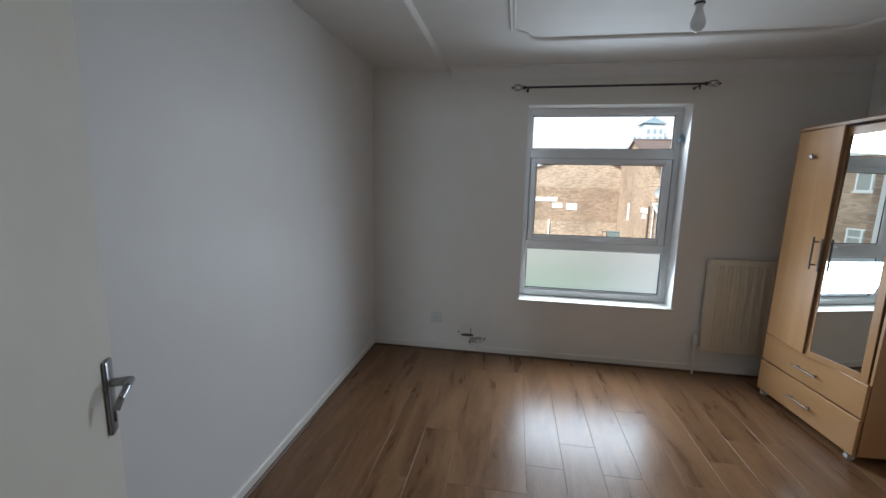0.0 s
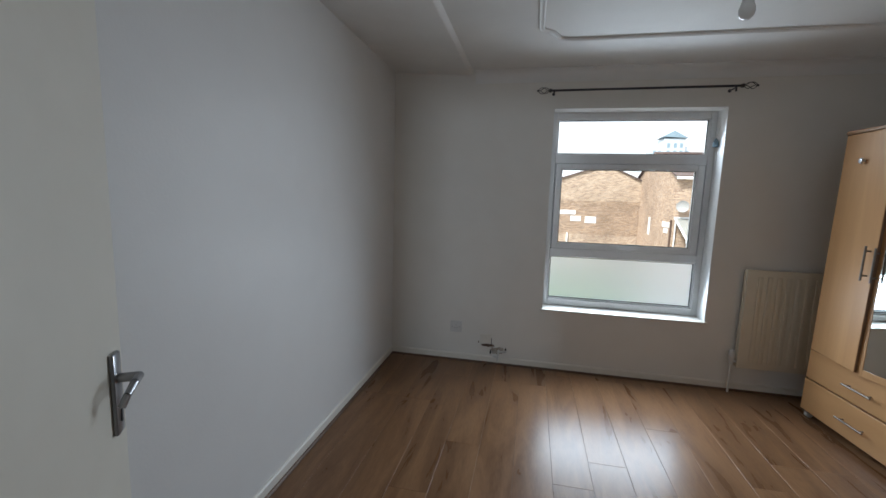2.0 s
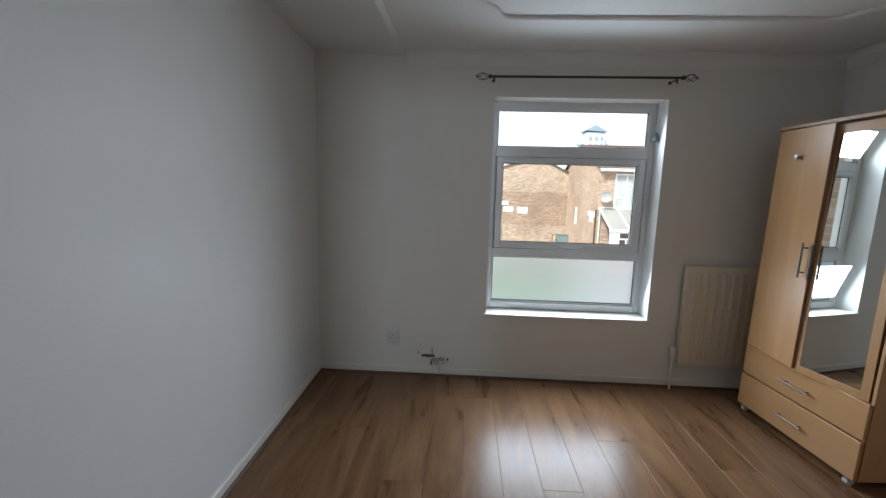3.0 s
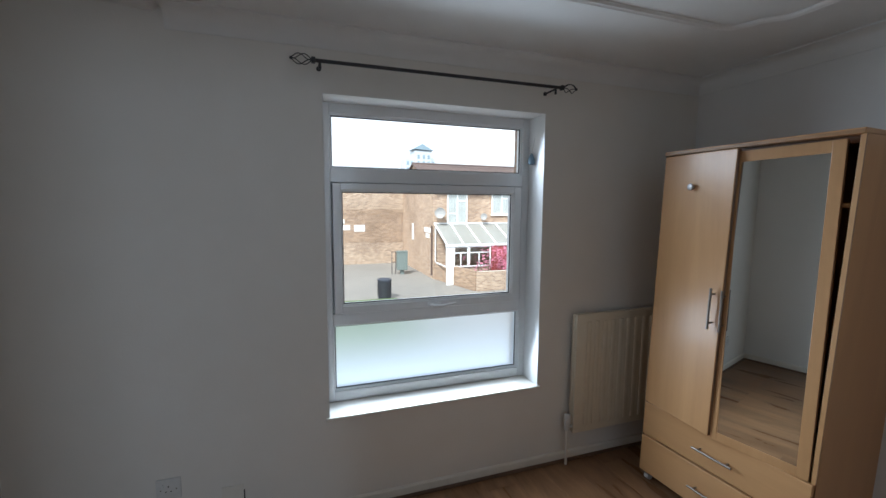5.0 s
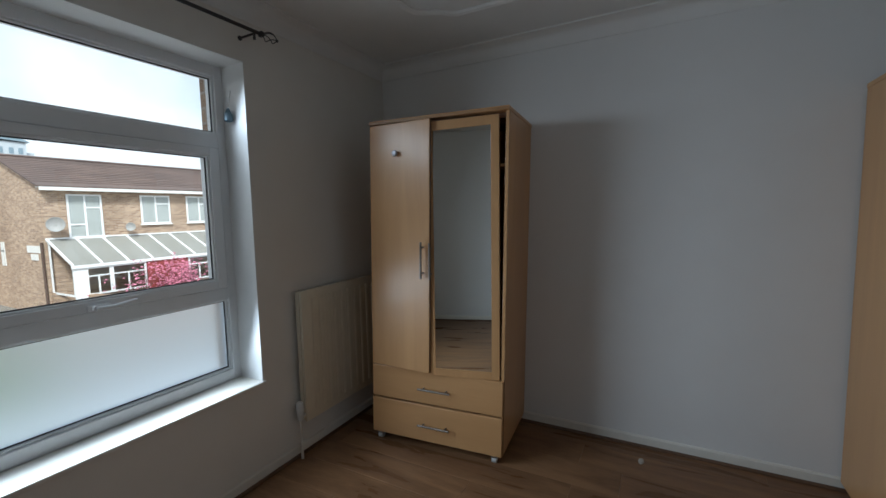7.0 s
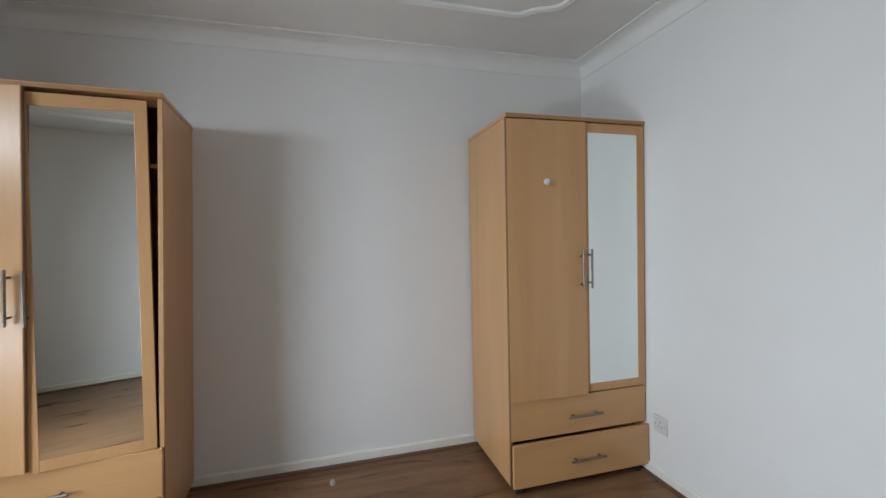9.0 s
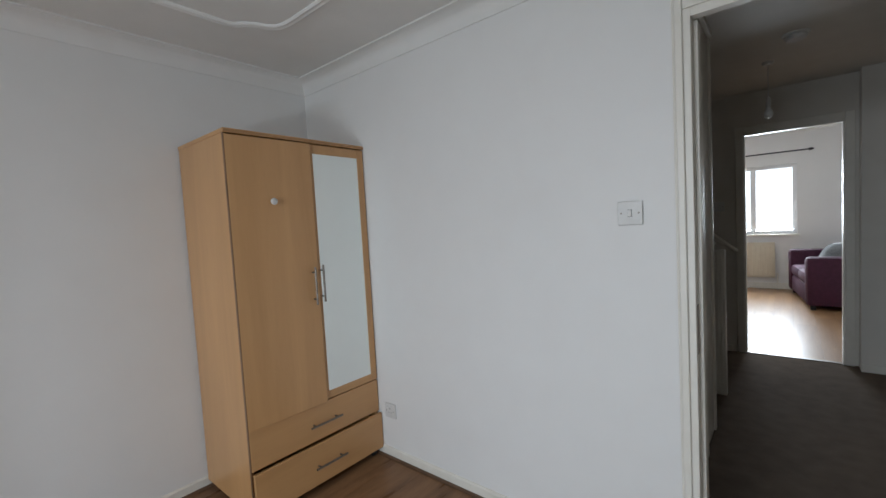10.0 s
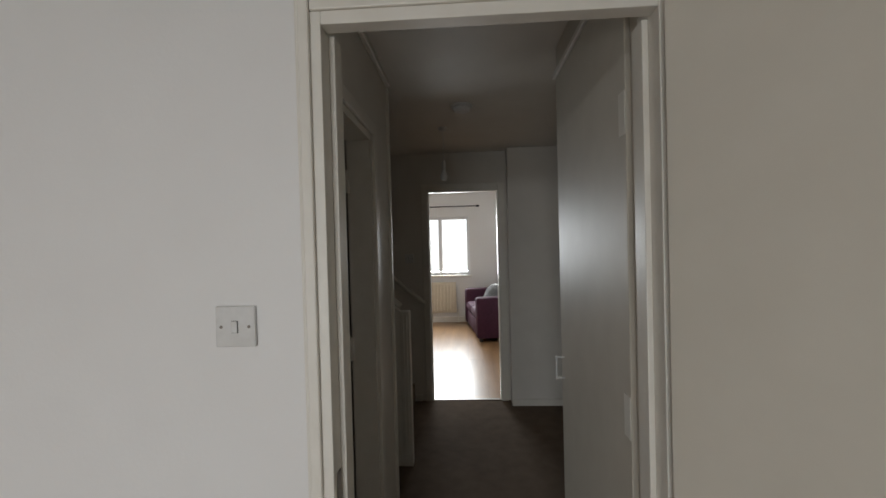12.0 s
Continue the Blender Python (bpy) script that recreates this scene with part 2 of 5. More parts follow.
M_CHROME = material("chrome", (0.36, 0.36, 0.37), 0.3, 1.0, second=(0.28, 0.28, 0.29), scale=20)
M_BLACK = material("black_metal", (0.012, 0.012, 0.014), 0.4, 0.0, second=(0.03, 0.03, 0.035), scale=20)
M_RUBBER = material("black_rubber", (0.02, 0.02, 0.02), 0.6)
M_DARK = material("dark_void", (0.03, 0.028, 0.025), 0.8)
M_PLASTER = material("bare_plaster", (0.60, 0.56, 0.50), 0.9, second=(0.22, 0.16, 0.11), scale=60, bump=0.6, bump_scale=120)
M_CARPET = material("brown_carpet", (0.17, 0.125, 0.092), 0.95, second=(0.115, 0.085, 0.064), scale=3.5, bump=0.8, bump_scale=260, spec=0.1)
M_HALL = material("hall_paint", (0.71, 0.675, 0.62), 0.55, second=(0.66, 0.62, 0.565), scale=2, bump=0.10, bump_scale=90)
M_BULB = material("opal_bulb", (0.80, 0.80, 0.79), 0.2)
M_GLASS = clear_glass("window_glass")
M_FROST = frosted_glass("frosted_glass")
M_MIRROR = mirror_glass("mirror_silver")
M_PLUM = material("plum_velvet", (0.042, 0.008, 0.024), 0.8, second=(0.07, 0.014, 0.04), scale=8, bump=0.3)
M_FUR = material("grey_fur", (0.15, 0.15, 0.15), 0.95, second=(0.06, 0.06, 0.06), scale=30, bump=0.8, bump_scale=150)
M_BRICK_A = brickwork("buff_brick", (0.50, 0.375, 0.265), (0.26, 0.175, 0.12), (0.47, 0.43, 0.37))
M_BRICK_B = brickwork("tan_brick", (0.53, 0.385, 0.265), (0.29, 0.19, 0.13), (0.47, 0.42, 0.37))
# weathered brick of the hall's band; also the garden wall's shaded brick
M_BRICK_G = brickwork("weathered_shaded_brick", (0.42, 0.29, 0.19), (0.20, 0.13, 0.085), (0.36, 0.31, 0.26))
M_ROOF = material("brown_roof_tile", (0.16, 0.115, 0.10), 0.85, second=(0.10, 0.075, 0.07), scale=2.5, bump=0.3, island=0.15)
M_TARMAC = material("tarmac", (0.24, 0.225, 0.20), 0.9, second=(0.17, 0.16, 0.145), scale=1.2, bump=0.4)
M_GRASS = material("grass", (0.09, 0.14, 0.035), 0.95, second=(0.055, 0.09, 0.025), scale=1.5, bump=0.6)
M_GREEN = material("green_cabinet_paint", (0.16, 0.20, 0.19), 0.5)
M_POLY = material("polycarbonate_roof", (0.27, 0.27, 0.25), 0.4, second=(0.20, 0.20, 0.18), scale=2)
M_RED = material("red_panel_paint", (0.30, 0.06, 0.06), 0.5, second=(0.24, 0.05, 0.05), scale=3)
M_PINK = material("pink_blossom", (0.62, 0.22, 0.32), 0.8, island=0.25)
M_TWIG = material("twig_bark", (0.10, 0.065, 0.05), 0.9)
M_TOWER = material("pale_concrete", (0.50, 0.55, 0.60), 0.8, scale=0.3)
M_TOWER_GLASS = material("tower_glazing", (0.22, 0.30, 0.36), 0.3, scale=0.3)
M_SIGN = material("white_sign", (0.78, 0.78, 0.76), 0.5)
M_DISH = material("weathered_grey_paint", (0.36, 0.36, 0.36), 0.6, second=(0.28, 0.28, 0.27), scale=6)
M_CURTAIN = material("net_curtain", (0.55, 0.56, 0.56), 0.9, scale=20, stretch=(6, 6, 0.3), amount=1.0, second=(0.36, 0.37, 0.38))
M_CONCRETE = material("pale_blue_slab", (0.52, 0.545, 0.57), 0.6, second=(0.42, 0.44, 0.46), scale=1.5)
M_RENDER = material("grey_render", (0.24, 0.20, 0.17), 0.9, second=(0.16, 0.13, 0.11), scale=1.5)

# ---- building helpers ----
def box(bm, x0, x1, y0, y1, z0, z1, bevel=0.0, m=None):
    """A box, with its edges rounded off by bevel."""
    d = bmesh.ops.create_cube(bm, size=1.0)
    for v in d["verts"]:
        v.co = Vector((x0 + (v.co.x + 0.5) * (x1 - x0), y0 + (v.co.y + 0.5) * (y1 - y0), z0 + (v.co.z + 0.5) * (z1 - z0)))
    verts = d["verts"]
    if bevel:
        edges = list({e for v in verts for e in v.link_edges})
        r = bmesh.ops.bevel(bm, geom=edges, offset=bevel, segments=2, affect="EDGES", profile=0.5)
        verts = list({v for f in r["faces"] for v in f.verts} | {v for v in verts if v.is_valid})
    if m is not None:
        bmesh.ops.transform(bm, matrix=m, verts=verts)
    return verts


def rod(bm, a, b, r, seg=12, r2=None):
    """A round bar from a to b."""
    a, b = Vector(a), Vector(b)
    d = b - a
    q = d.to_track_quat("Z", "Y").to_matrix().to_4x4()
    bmesh.ops.create_cone(bm, cap_ends=True, segments=seg, radius1=r, radius2=r if r2 is None else r2, depth=d.length,
                          matrix=Matrix.Translation((a + b) / 2) @ q)


def ball(bm, c, r, seg=12, squash=(1, 1, 1)):
    bmesh.ops.create_uvsphere(bm, u_segments=seg, v_segments=max(6, seg // 2), radius=r,
                              matrix=Matrix.Translation(c) @ Matrix.Diagonal((*squash, 1)))


def turned(bm, profile, m, seg=20):
    """A turned body from (radius, height) pairs."""
    rings = []
    for r, h in profile:
        rings.append([bm.verts.new(m @ Vector((r * math.cos(k * math.tau / seg), r * math.sin(k * math.tau / seg), h))) for k in range(seg)])
    for a, b in zip(rings, rings[1:]):
        for k in range(seg):
            bm.faces.new((a[k], a[(k + 1) % seg], b[(k + 1) % seg], b[k]))
    bm.faces.new(list(reversed(rings[0])))
    bm.faces.new(rings[-1])


def sweep(bm, path, profile, closed=False):
    """Carries an upright profile of (out, up) pairs along a flat path; out is to the path's left."""
    pts = [Vector(p) for p in path]
    n = len(pts)
    rings = []
    for i, p in enumerate(pts):
        a = pts[i - 1] if (i or closed) else None
        b = pts[(i + 1) % n] if (i < n - 1 or closed) else None
        d0 = (p - a).normalized() if a is not None else (b - p).normalized()
        d1 = (b - p).normalized() if b is not None else d0
        n0, n1 = Vector((-d0.y, d0.x, 0)), Vector((-d1.y, d1.x, 0))
        mid = (n0 + n1).normalized()
        mid = mid / max(0.3, mid.dot(n0))
        rings.append([bm.verts.new(p + mid * o + Vector((0, 0, u))) for o, u in profile])
    k = len(profile)
    for i in range(n if closed else n - 1):
        a, b = rings[i], rings[(i + 1) % n]
        for j in range(k):
            bm.faces.new((a[j], b[j], b[(j + 1) % k], a[(j + 1) % k]))
    if not closed:
        bm.faces.new(list(reversed(rings[0])))
        bm.faces.new(rings[-1])


def part(name, bm, mat, parent=None, label="", smooth=False):
    """Links a bmesh as one mesh object, under a thing or a part."""
    bmesh.ops.recalc_face_normals(bm, faces=bm.faces)
    me = bpy.data.meshes.new(name)
    bm.to_mesh(me)
    bm.free()
    me.materials.append(mat)
    if smooth:
        for p in me.polygons:
            p.use_smooth = True
        me.set_sharp_from_angle(angle=radians(40))
    ob = new(name, me)
    if parent is not None:
        ob.parent = parent
    if label:
        tagged(ob, label)
    return ob


def thing(name, m, label, category, group=""):
    """An Empty at a thing's base, which parents its parts."""
    ob = new(name)
    ob.empty_display_size = 0.1
    ob.matrix_basis = m
    return tagged(ob, label, category, group)


def boxes(name, mat, parent, *dims, bevel=0.0, label="", smooth=False):
    bm = bmesh.new()
    for d in dims:
        box(bm, *d, bevel=bevel)
    return part(name, bm, mat, parent, label, smooth)


def structure(name, mat, label, category, *dims, bevel=0.0):
    return tagged(boxes(name, mat, None, *dims, bevel=bevel), label, category, kind="structure")


# ---- the bedroom's shell ----
XL, XR, YW, YD, ZC = -0.953, 2.585, 3.285, 0.0, 2.322     # left wall, right wall, window wall, door wall, ceiling
DX0, DX1, DH = -0.295, 0.383, 1.972                       # the doorway
WX0, WX1, WZ0, WZ1, WREV = 0.302, 1.477, 0.50, 2.046, 3.445   # the window's opening, and how deep the frame sits
GROUND = -2.7

wall_window = structure("wall_window", M_WALL_BOUNCE, "white painted plaster wall with a window opening", "wall",
                        (XL - 0.12, WX0, YW, YW + 0.28, -0.3, 2.7), (WX1, XR + 0.12, YW, YW + 0.28, -0.3, 2.7),
                        (WX0, WX1, YW, YW + 0.28, -0.3, WZ0 - 0.02), (WX0, WX1, YW, YW + 0.28, WZ1, 2.7))
wall_left = structure("wall_left", M_WALL, "plain white painted plaster wall", "wall", (XL - 0.12, XL, -0.1, YW, -0.3, 2.7))
wall_right = structure("wall_right", M_WALL, "plain white painted plaster wall behind the wardrobes", "wall", (XR, XR + 0.12, -0.1, YW, -0.3, 2.7))
wall_door = structure("wall_door", M_WALL, "white painted wall with the bedroom doorway", "wall",
                      (XL, DX0 - 0.04, -0.1, 0, -0.3, 2.7), (DX1 + 0.04, XR, -0.1, 0, -0.3, 2.7), (DX0 - 0.04, DX1 + 0.04, -0.1, 0, 2.19, 2.7))

# ceiling with a shallow boxed soffit along the left wall
bm = bmesh.new()
box(bm, -0.34, XR, 0, YW, ZC, ZC + 0.25)
box(bm, XL - 0.1, -0.341, 0, YW, ZC + 0.051, ZC + 0.25)
ceiling = tagged(part("ceiling", bm, M_CEIL), "white painted plaster ceiling", "ceiling", kind="structure")
bm = bmesh.new()
prof = [(XL - 0.05, 2.345), (-0.345, 2.300), (-0.337, 2.303), (-0.315, ZC + 0.002), (-0.40, ZC + 0.05), (XL - 0.05, ZC + 0.05)]
a = [bm.verts.new((x, 0.0, z)) for x, z in prof]
b = [bm.verts.new((x, YW, z)) for x, z in prof]
for i in range(len(prof)):
    bm.faces.new((a[i], a[(i + 1) % 6], b[(i + 1) % 6], b[i]))
bm.faces.new(a), bm.faces.new(list(reversed(b)))
soffit = tagged(part("soffit", bm, M_CEIL), "boxed white soffit along the ceiling edge", "soffit", kind="structure")

# coved cornice round the main ceiling
bm = bmesh.new()
cove = [(0, -0.085), (0.006, -0.085), (0.008, -0.075)] + [(0.008 + 0.067 * (1 - math.cos(k * math.pi / 12)), -0.075 + 0.067 * math.sin(k * math.pi / 12)) for k in range(1, 7)] + [(0.085, -0.008), (0.085, 0.0), (0, 0)]
sweep(bm, [(-0.30, YD, ZC), (XR, YD, ZC), (XR, YW, ZC), (-0.30, YW, ZC)], cove)
cornice = tagged(part("cornice", bm, M_CEIL, smooth=True), "white coved plaster cornice", "cornice", kind="structure")

# raised moulding panel on the ceiling, with scrolled corners
bm = bmesh.new()
mx0, mx1, my0, my1 = 0.175, 2.105, 0.49, 2.66
corner = [(0.0, 0.20), (0.012, 0.165), (0.05, 0.135), (0.075, 0.10), (0.09, 0.055), (0.12, 0.018), (0.17, 0.004), (0.22, 0.0)]
ring = []
ring += [(mx0 + u, my0 + v) for u, v in corner]
ring += [(mx1 - u, my0 + v) for u, v in reversed(corner)]
ring += [(mx1 - u, my1 - v) for u, v in corner]
ring += [(mx0 + u, my1 - v) for u, v in reversed(corner)]
sweep(bm, [(x, y, ZC) for x, y in ring], [(-0.018, 0), (-0.018, -0.005), (-0.011, -0.012), (-0.003, -0.007), (0.003, -0.007), (0.011, -0.012), (0.018, -0.005), (0.018, 0)], closed=True)
ceiling_moulding = tagged(part("ceiling_moulding", bm, M_CEIL, smooth=True), "white raised ceiling moulding with scrolled corners", "moulding", kind="structure")

# skirting with a brown bead at its foot
def skirting(name, runs, out):
    bm = bmesh.new()
    bd = bmesh.new()
    for p, q in runs:
        sweep(bm, [(*p, 0), (*q, 0)], [(0, 0), (0.012, 0), (0.012, 0.052), (0.006, 0.06), (0, 0.06)])
        sweep(bd, [(*p, 0), (*q, 0)], [(0.0122, 0), (0.026, 0), (0.025, 0.007), (0.019, 0.013), (0.0122, 0.014)])
    ob = tagged(part(name, bm, M_GLOSS), "low white painted skirting board", "skirting", kind="structure")
    part("bead", bd, M_BEAD, ob, "dark brown floor beading")
    return ob


LEAN = Matrix.Translation((XL, YW, 0)) @ Matrix.Rotation(radians(0.7), 4, "Z") @ Matrix.Translation((-XL, -YW, 0))   # that wall is out of square
wall_left.matrix_world = LEAN
skirting("baseboard_window", [((XR, YW), (XL, YW))], 0)
skirting("baseboard_left", [((XL, YW), (XL, 0))], 0).matrix_world = LEAN
skirting("baseboard_right", [((XR, 0), (XR, YW))], 0)
skirting("baseboard_door", [((DX1 + 0.05, 0), (XR, 0)), ((XL, 0), (DX0 - 0.05, 0))], 0)

# ---- window ----
FY0, FY1 = WREV, WREV + 0.06
window_1 = thing("window_1", pose(0, 0, 0), "white uPVC window with three stacked panes in a deep reveal", "window")
tagged(window_1, kind="structure")
PX0, PX1, SX0, SX1 = 0.350, 1.426, 0.397, 1.369        # glazing lines of the fixed lights and of the sash
PT, PB, MT, MB, LT, LB = 1.986, 1.732, 1.608, 1.024, 0.905, 0.562
fr = boxes("window_frame", M_UPVC, window_1, (WX0, PX0 - 0.008, FY0, FY1, WZ0, WZ1), (PX1 + 0.008, WX1, FY0, FY1, WZ0, WZ1),
           (PX0 - 0.008, PX1 + 0.008, FY0, FY1, PT + 0.008, WZ1), (PX0 - 0.008, PX1 + 0.008, FY0, FY1, 1.655, PB - 0.008),
           (PX0 - 0.008, PX1 + 0.008, FY0, FY1, LT + 0.008, 0.974), (PX0 - 0.008, PX1 + 0.008, FY0, FY1, WZ0, LB - 0.008), bevel=0.004)
for z0, z1 in ((PB, PT), (LB, LT)):
    boxes("bead_step", M_UPVC, window_1, (PX0 - 0.008, PX0, FY0 + 0.012, FY1, z0 - 0.008, z1 + 0.008), (PX1, PX1 + 0.008, FY0 + 0.012, FY1, z0 - 0.008, z1 + 0.008),
          (PX0, PX1, FY0 + 0.012, FY1, z1, z1 + 0.008), (PX0, PX1, FY0 + 0.012, FY1, z0 - 0.008, z0), bevel=0.002)
boxes("rebate", M_UPVC, window_1, (PX0 - 0.008, 0.368, FY1 - 0.0095, FY1, 0.955, 1.675), (1.398, PX1 + 0.008, FY1 - 0.0095, FY1, 0.955, 1.675),
      (0.368, 1.398, FY1 - 0.0095, FY1, 0.955, 0.99), (0.368, 1.398, FY1 - 0.0095, FY1, 1.640, 1.675))
sash = boxes("sash", M_UPVC, window_1, (0.350, SX0 - 0.008, FY0 - 0.014, FY1 - 0.01, 0.977, 1.652), (SX1 + 0.008, 1.424, FY0 - 0.014, FY1 - 0.01, 0.977, 1.652),
             (SX0 - 0.008, SX1 + 0.008, FY0 - 0.014, FY1 - 0.01, MT + 0.008, 1.652), (SX0 - 0.008, SX1 + 0.008, FY0 - 0.014, FY1 - 0.01, 0.977, MB - 0.008), bevel=0.004)
boxes("glazing_bead", M_UPVC, sash, (SX0 - 0.008, SX0, FY0 - 0.004, FY1 - 0.01, MB - 0.008, MT + 0.008), (SX1, SX1 + 0.008, FY0 - 0.004, FY1 - 0.01, MB - 0.008, MT + 0.008),
      (SX0, SX1, FY0 - 0.004, FY1 - 0.01, MT, MT + 0.008), (SX0, SX1, FY0 - 0.004, FY1 - 0.01, MB - 0.008, MB), bevel=0.002)
bm = bmesh.new()
box(bm, 0.850, 0.925, FY0 - 0.028, FY0 - 0.0142, 0.979, 1.003, 0.004)
rod(bm, (0.872, FY0 - 0.044, 0.991), (0.872, FY0 - 0.020, 0.991), 0.011)
rod(bm, (0.870, FY0 - 0.044, 0.990), (0.925, FY0 - 0.052, 0.990), 0.0095, 10, 0.0085)
rod(bm, (0.923, FY0 - 0.052, 0.990), (1.005, FY0 - 0.050, 1.002), 0.0085, 10, 0.006)
part("handle", bm, M_UPVC, sash, "white window handle", True)
for nm, mt, d in (("pane", M_GLASS, (PX0, PX1, FY0 + 0.03, FY0 + 0.034, PB, PT)), ("pane", M_GLASS, (SX0, SX1, FY0 + 0.015, FY0 + 0.019, MB, MT)),
                  ("frosted_pane", M_FROST, (PX0, PX1, FY0 + 0.03, FY0 + 0.034, LB, LT))):
    p = boxes(nm, mt, window_1, d, label="frosted glass pane" if mt is M_FROST else "")
    p.visible_shadow = False
boxes("gasket", M_RUBBER, window_1, *[g for (x0, x1, z0, z1, y) in ((PX0, PX1, PB, PT, 0.0295), (SX0, SX1, MB, MT, 0.0145), (PX0, PX1, LB, LT, 0.0295))
      for g in ((x0, x0 + 0.005, FY0 + y - 0.004, FY0 + y, z0, z1), (x1 - 0.005, x1, FY0 + y - 0.004, FY0 + y, z0, z1), (x0 + 0.005, x1 - 0.005, FY0 + y - 0.004, FY0 + y, z0, z0 + 0.005), (x0 + 0.005, x1 - 0.005, FY0 + y - 0.004, FY0 + y, z1 - 0.005, z1))])
# gloss-painted boards lining the reveal
boxes("reveal_lining", M_REVEAL, window_1, (WX0, WX0 + 0.003, YW - 0.002, FY0, WZ0, WZ1 - 0.003), (WX1 - 0.003, WX1, YW - 0.002, FY0, WZ0, WZ1 - 0.003), (WX0, WX1, YW - 0.002, FY0, WZ1 - 0.003, WZ1), label="white painted reveal")
boxes("window_sill", M_GLOSS, window_1, (WX0 - 0.015, WX1 + 0.015, YW - 0.012, FY0, WZ0 - 0.02, WZ0), bevel=0.004, label="white painted window sill")
boxes("outer_sill", M_UPVC, window_1, (WX0, WX1, FY1, YW + 0.34, WZ0 - 0.02, WZ0 + 0.01), bevel=0.004)

# ---- bedroom doorway and door ----
door_frame = thing("door_frame", pose(0, 0, 0), "white painted door lining with moulded architrave and overpanel", "door frame")
tagged(door_frame, kind="structure")
boxes("lining", M_GLOSS, door_frame, (DX0 - 0.04, DX0, -0.1, 0.006, 0, DH + 0.028), (DX1, DX1 + 0.04, -0.1, 0.006, 0, DH + 0.028), (DX0, DX1, -0.034, 0.006, DH, DH + 0.028), bevel=0.002)
boxes("door_stop", M_GLOSS, door_frame, (DX0, DX0 + 0.013, -0.098, -0.044, 0, DH), (DX1 - 0.013, DX1, -0.098, -0.044, 0, DH), bevel=0.002)
boxes("architrave", M_GLOSS, door_frame, (DX1 + 0.022, DX1 + 0.046, 0.0062, 0.018, 0, 2.206), (DX0 - 0.046, DX0 - 0.022, 0.0062, 0.018, 0, 2.206), (DX0 - 0.022, DX1 + 0.022, 0.0062, 0.018, 2.186, 2.206), bevel=0.004)
boxes("architrave_bead", M_GLOSS, door_frame, (DX1 + 0.046, DX1 + 0.054, 0.001, 0.010, 0, 2.214), (DX0 - 0.054, DX0 - 0.046, 0.001, 0.010, 0, 2.214), (DX0 - 0.046, DX1 + 0.046, 0.001, 0.010, 2.206, 2.214), bevel=0.003)
boxes("overpanel", M_GLOSS, door_frame, (DX0 - 0.022, DX1 + 0.022, -0.03, -0.004, DH + 0.058, 2.186), label="plain white panel above the door head")
boxes("overpanel_bead", M_GLOSS, door_frame, (DX1 + 0.004, DX1 + 0.0215, -0.0038, 0.010, DH + 0.058, 2.1855), (DX0 - 0.0215, DX0 - 0.004, -0.0038, 0.010, DH + 0.058, 2.1855), (DX0 - 0.004, DX1 + 0.004, -0.0038, 0.010, 2.168, 2.1855), bevel=0.004)
boxes("overpanel_bead", M_GLOSS, door_frame, (DX1 - 0.012, DX1 - 0.002, -0.0038, 0.004, DH + 0.058, 2.162), (DX0 + 0.002, DX0 + 0.012, -0.0038, 0.004, DH + 0.058, 2.162), (DX0 + 0.012, DX1 - 0.012, -0.0038, 0.004, 2.152, 2.162), bevel=0.003)
boxes("head_rail", M_GLOSS, door_frame, (DX0 - 0.0215, DX1 + 0.0215, -0.03, 0.012, DH + 0.028, DH + 0.058), bevel=0.003)
boxes("strike_plate", M_STEEL, door_frame, (DX1 - 0.002, DX1 + 0.002, -0.036, -0.012, 0.86, 1.03))


def lever_handle(parent, y, sign):
    """A lever on a tall back plate, on one face of a door."""
    lo, hi = sorted((y, y + sign * 0.010))
    bm = bmesh.new()
    box(bm, 0.633, 0.669, lo, hi, 0.877, 1.047, 0.004)
    plate = part("handle_plate", bm, M_CHROME, parent, "chrome back plate", True)
    bm = bmesh.new()
    rod(bm, (0.651, y + sign * 0.008, 0.994), (0.651, y + sign * 0.045, 0.994), 0.0095)
    rod(bm, (0.656, y + sign * 0.044, 0.994), (0.616, y + sign * 0.047, 0.995), 0.0080)
    rod(bm, (0.618, y + sign * 0.047, 0.995), (0.590, y + sign * 0.043, 0.982), 0.0075, r2=0.0065)
    rod(bm, (0.592, y + sign * 0.043, 0.983), (0.582, y + sign * 0.035, 0.962), 0.0065, r2=0.0075)
    part("lever", bm, M_CHROME, plate, "chrome lever", True)
    lo, hi = sorted((y + sign * 0.010, y + sign * 0.0115))
    bm = bmesh.new()
    box(bm, 0.648, 0.654, lo, hi, 0.902, 0.927)
    part("keyhole", bm, M_DARK, plate)


door_1 = thing("door_1", pose(DX0 - 0.026, 0.022, 0, 0, 0, 121.5), "plain cream painted flush door standing open", "door")
boxes("leaf", M_DOOR, door_1, (0.0, 0.700, -0.04, 0, 0.008, 1.985), bevel=0.002)
lever_handle(door_1, -0.04, -1)
lever_handle(door_1, 0.0, 1)
boxes("latch", M_STEEL, door_1, (0.700, 0.7015, -0.031, -0.009, 0.88, 1.05))
for hz in (0.2, 1.75):
    bm = bmesh.new()
    rod(bm, (0.0, 0.004, hz), (0.0, 0.004, hz + 0.09), 0.005)
    part("hinge", bm, M_STEEL, door_1, "steel hinge")


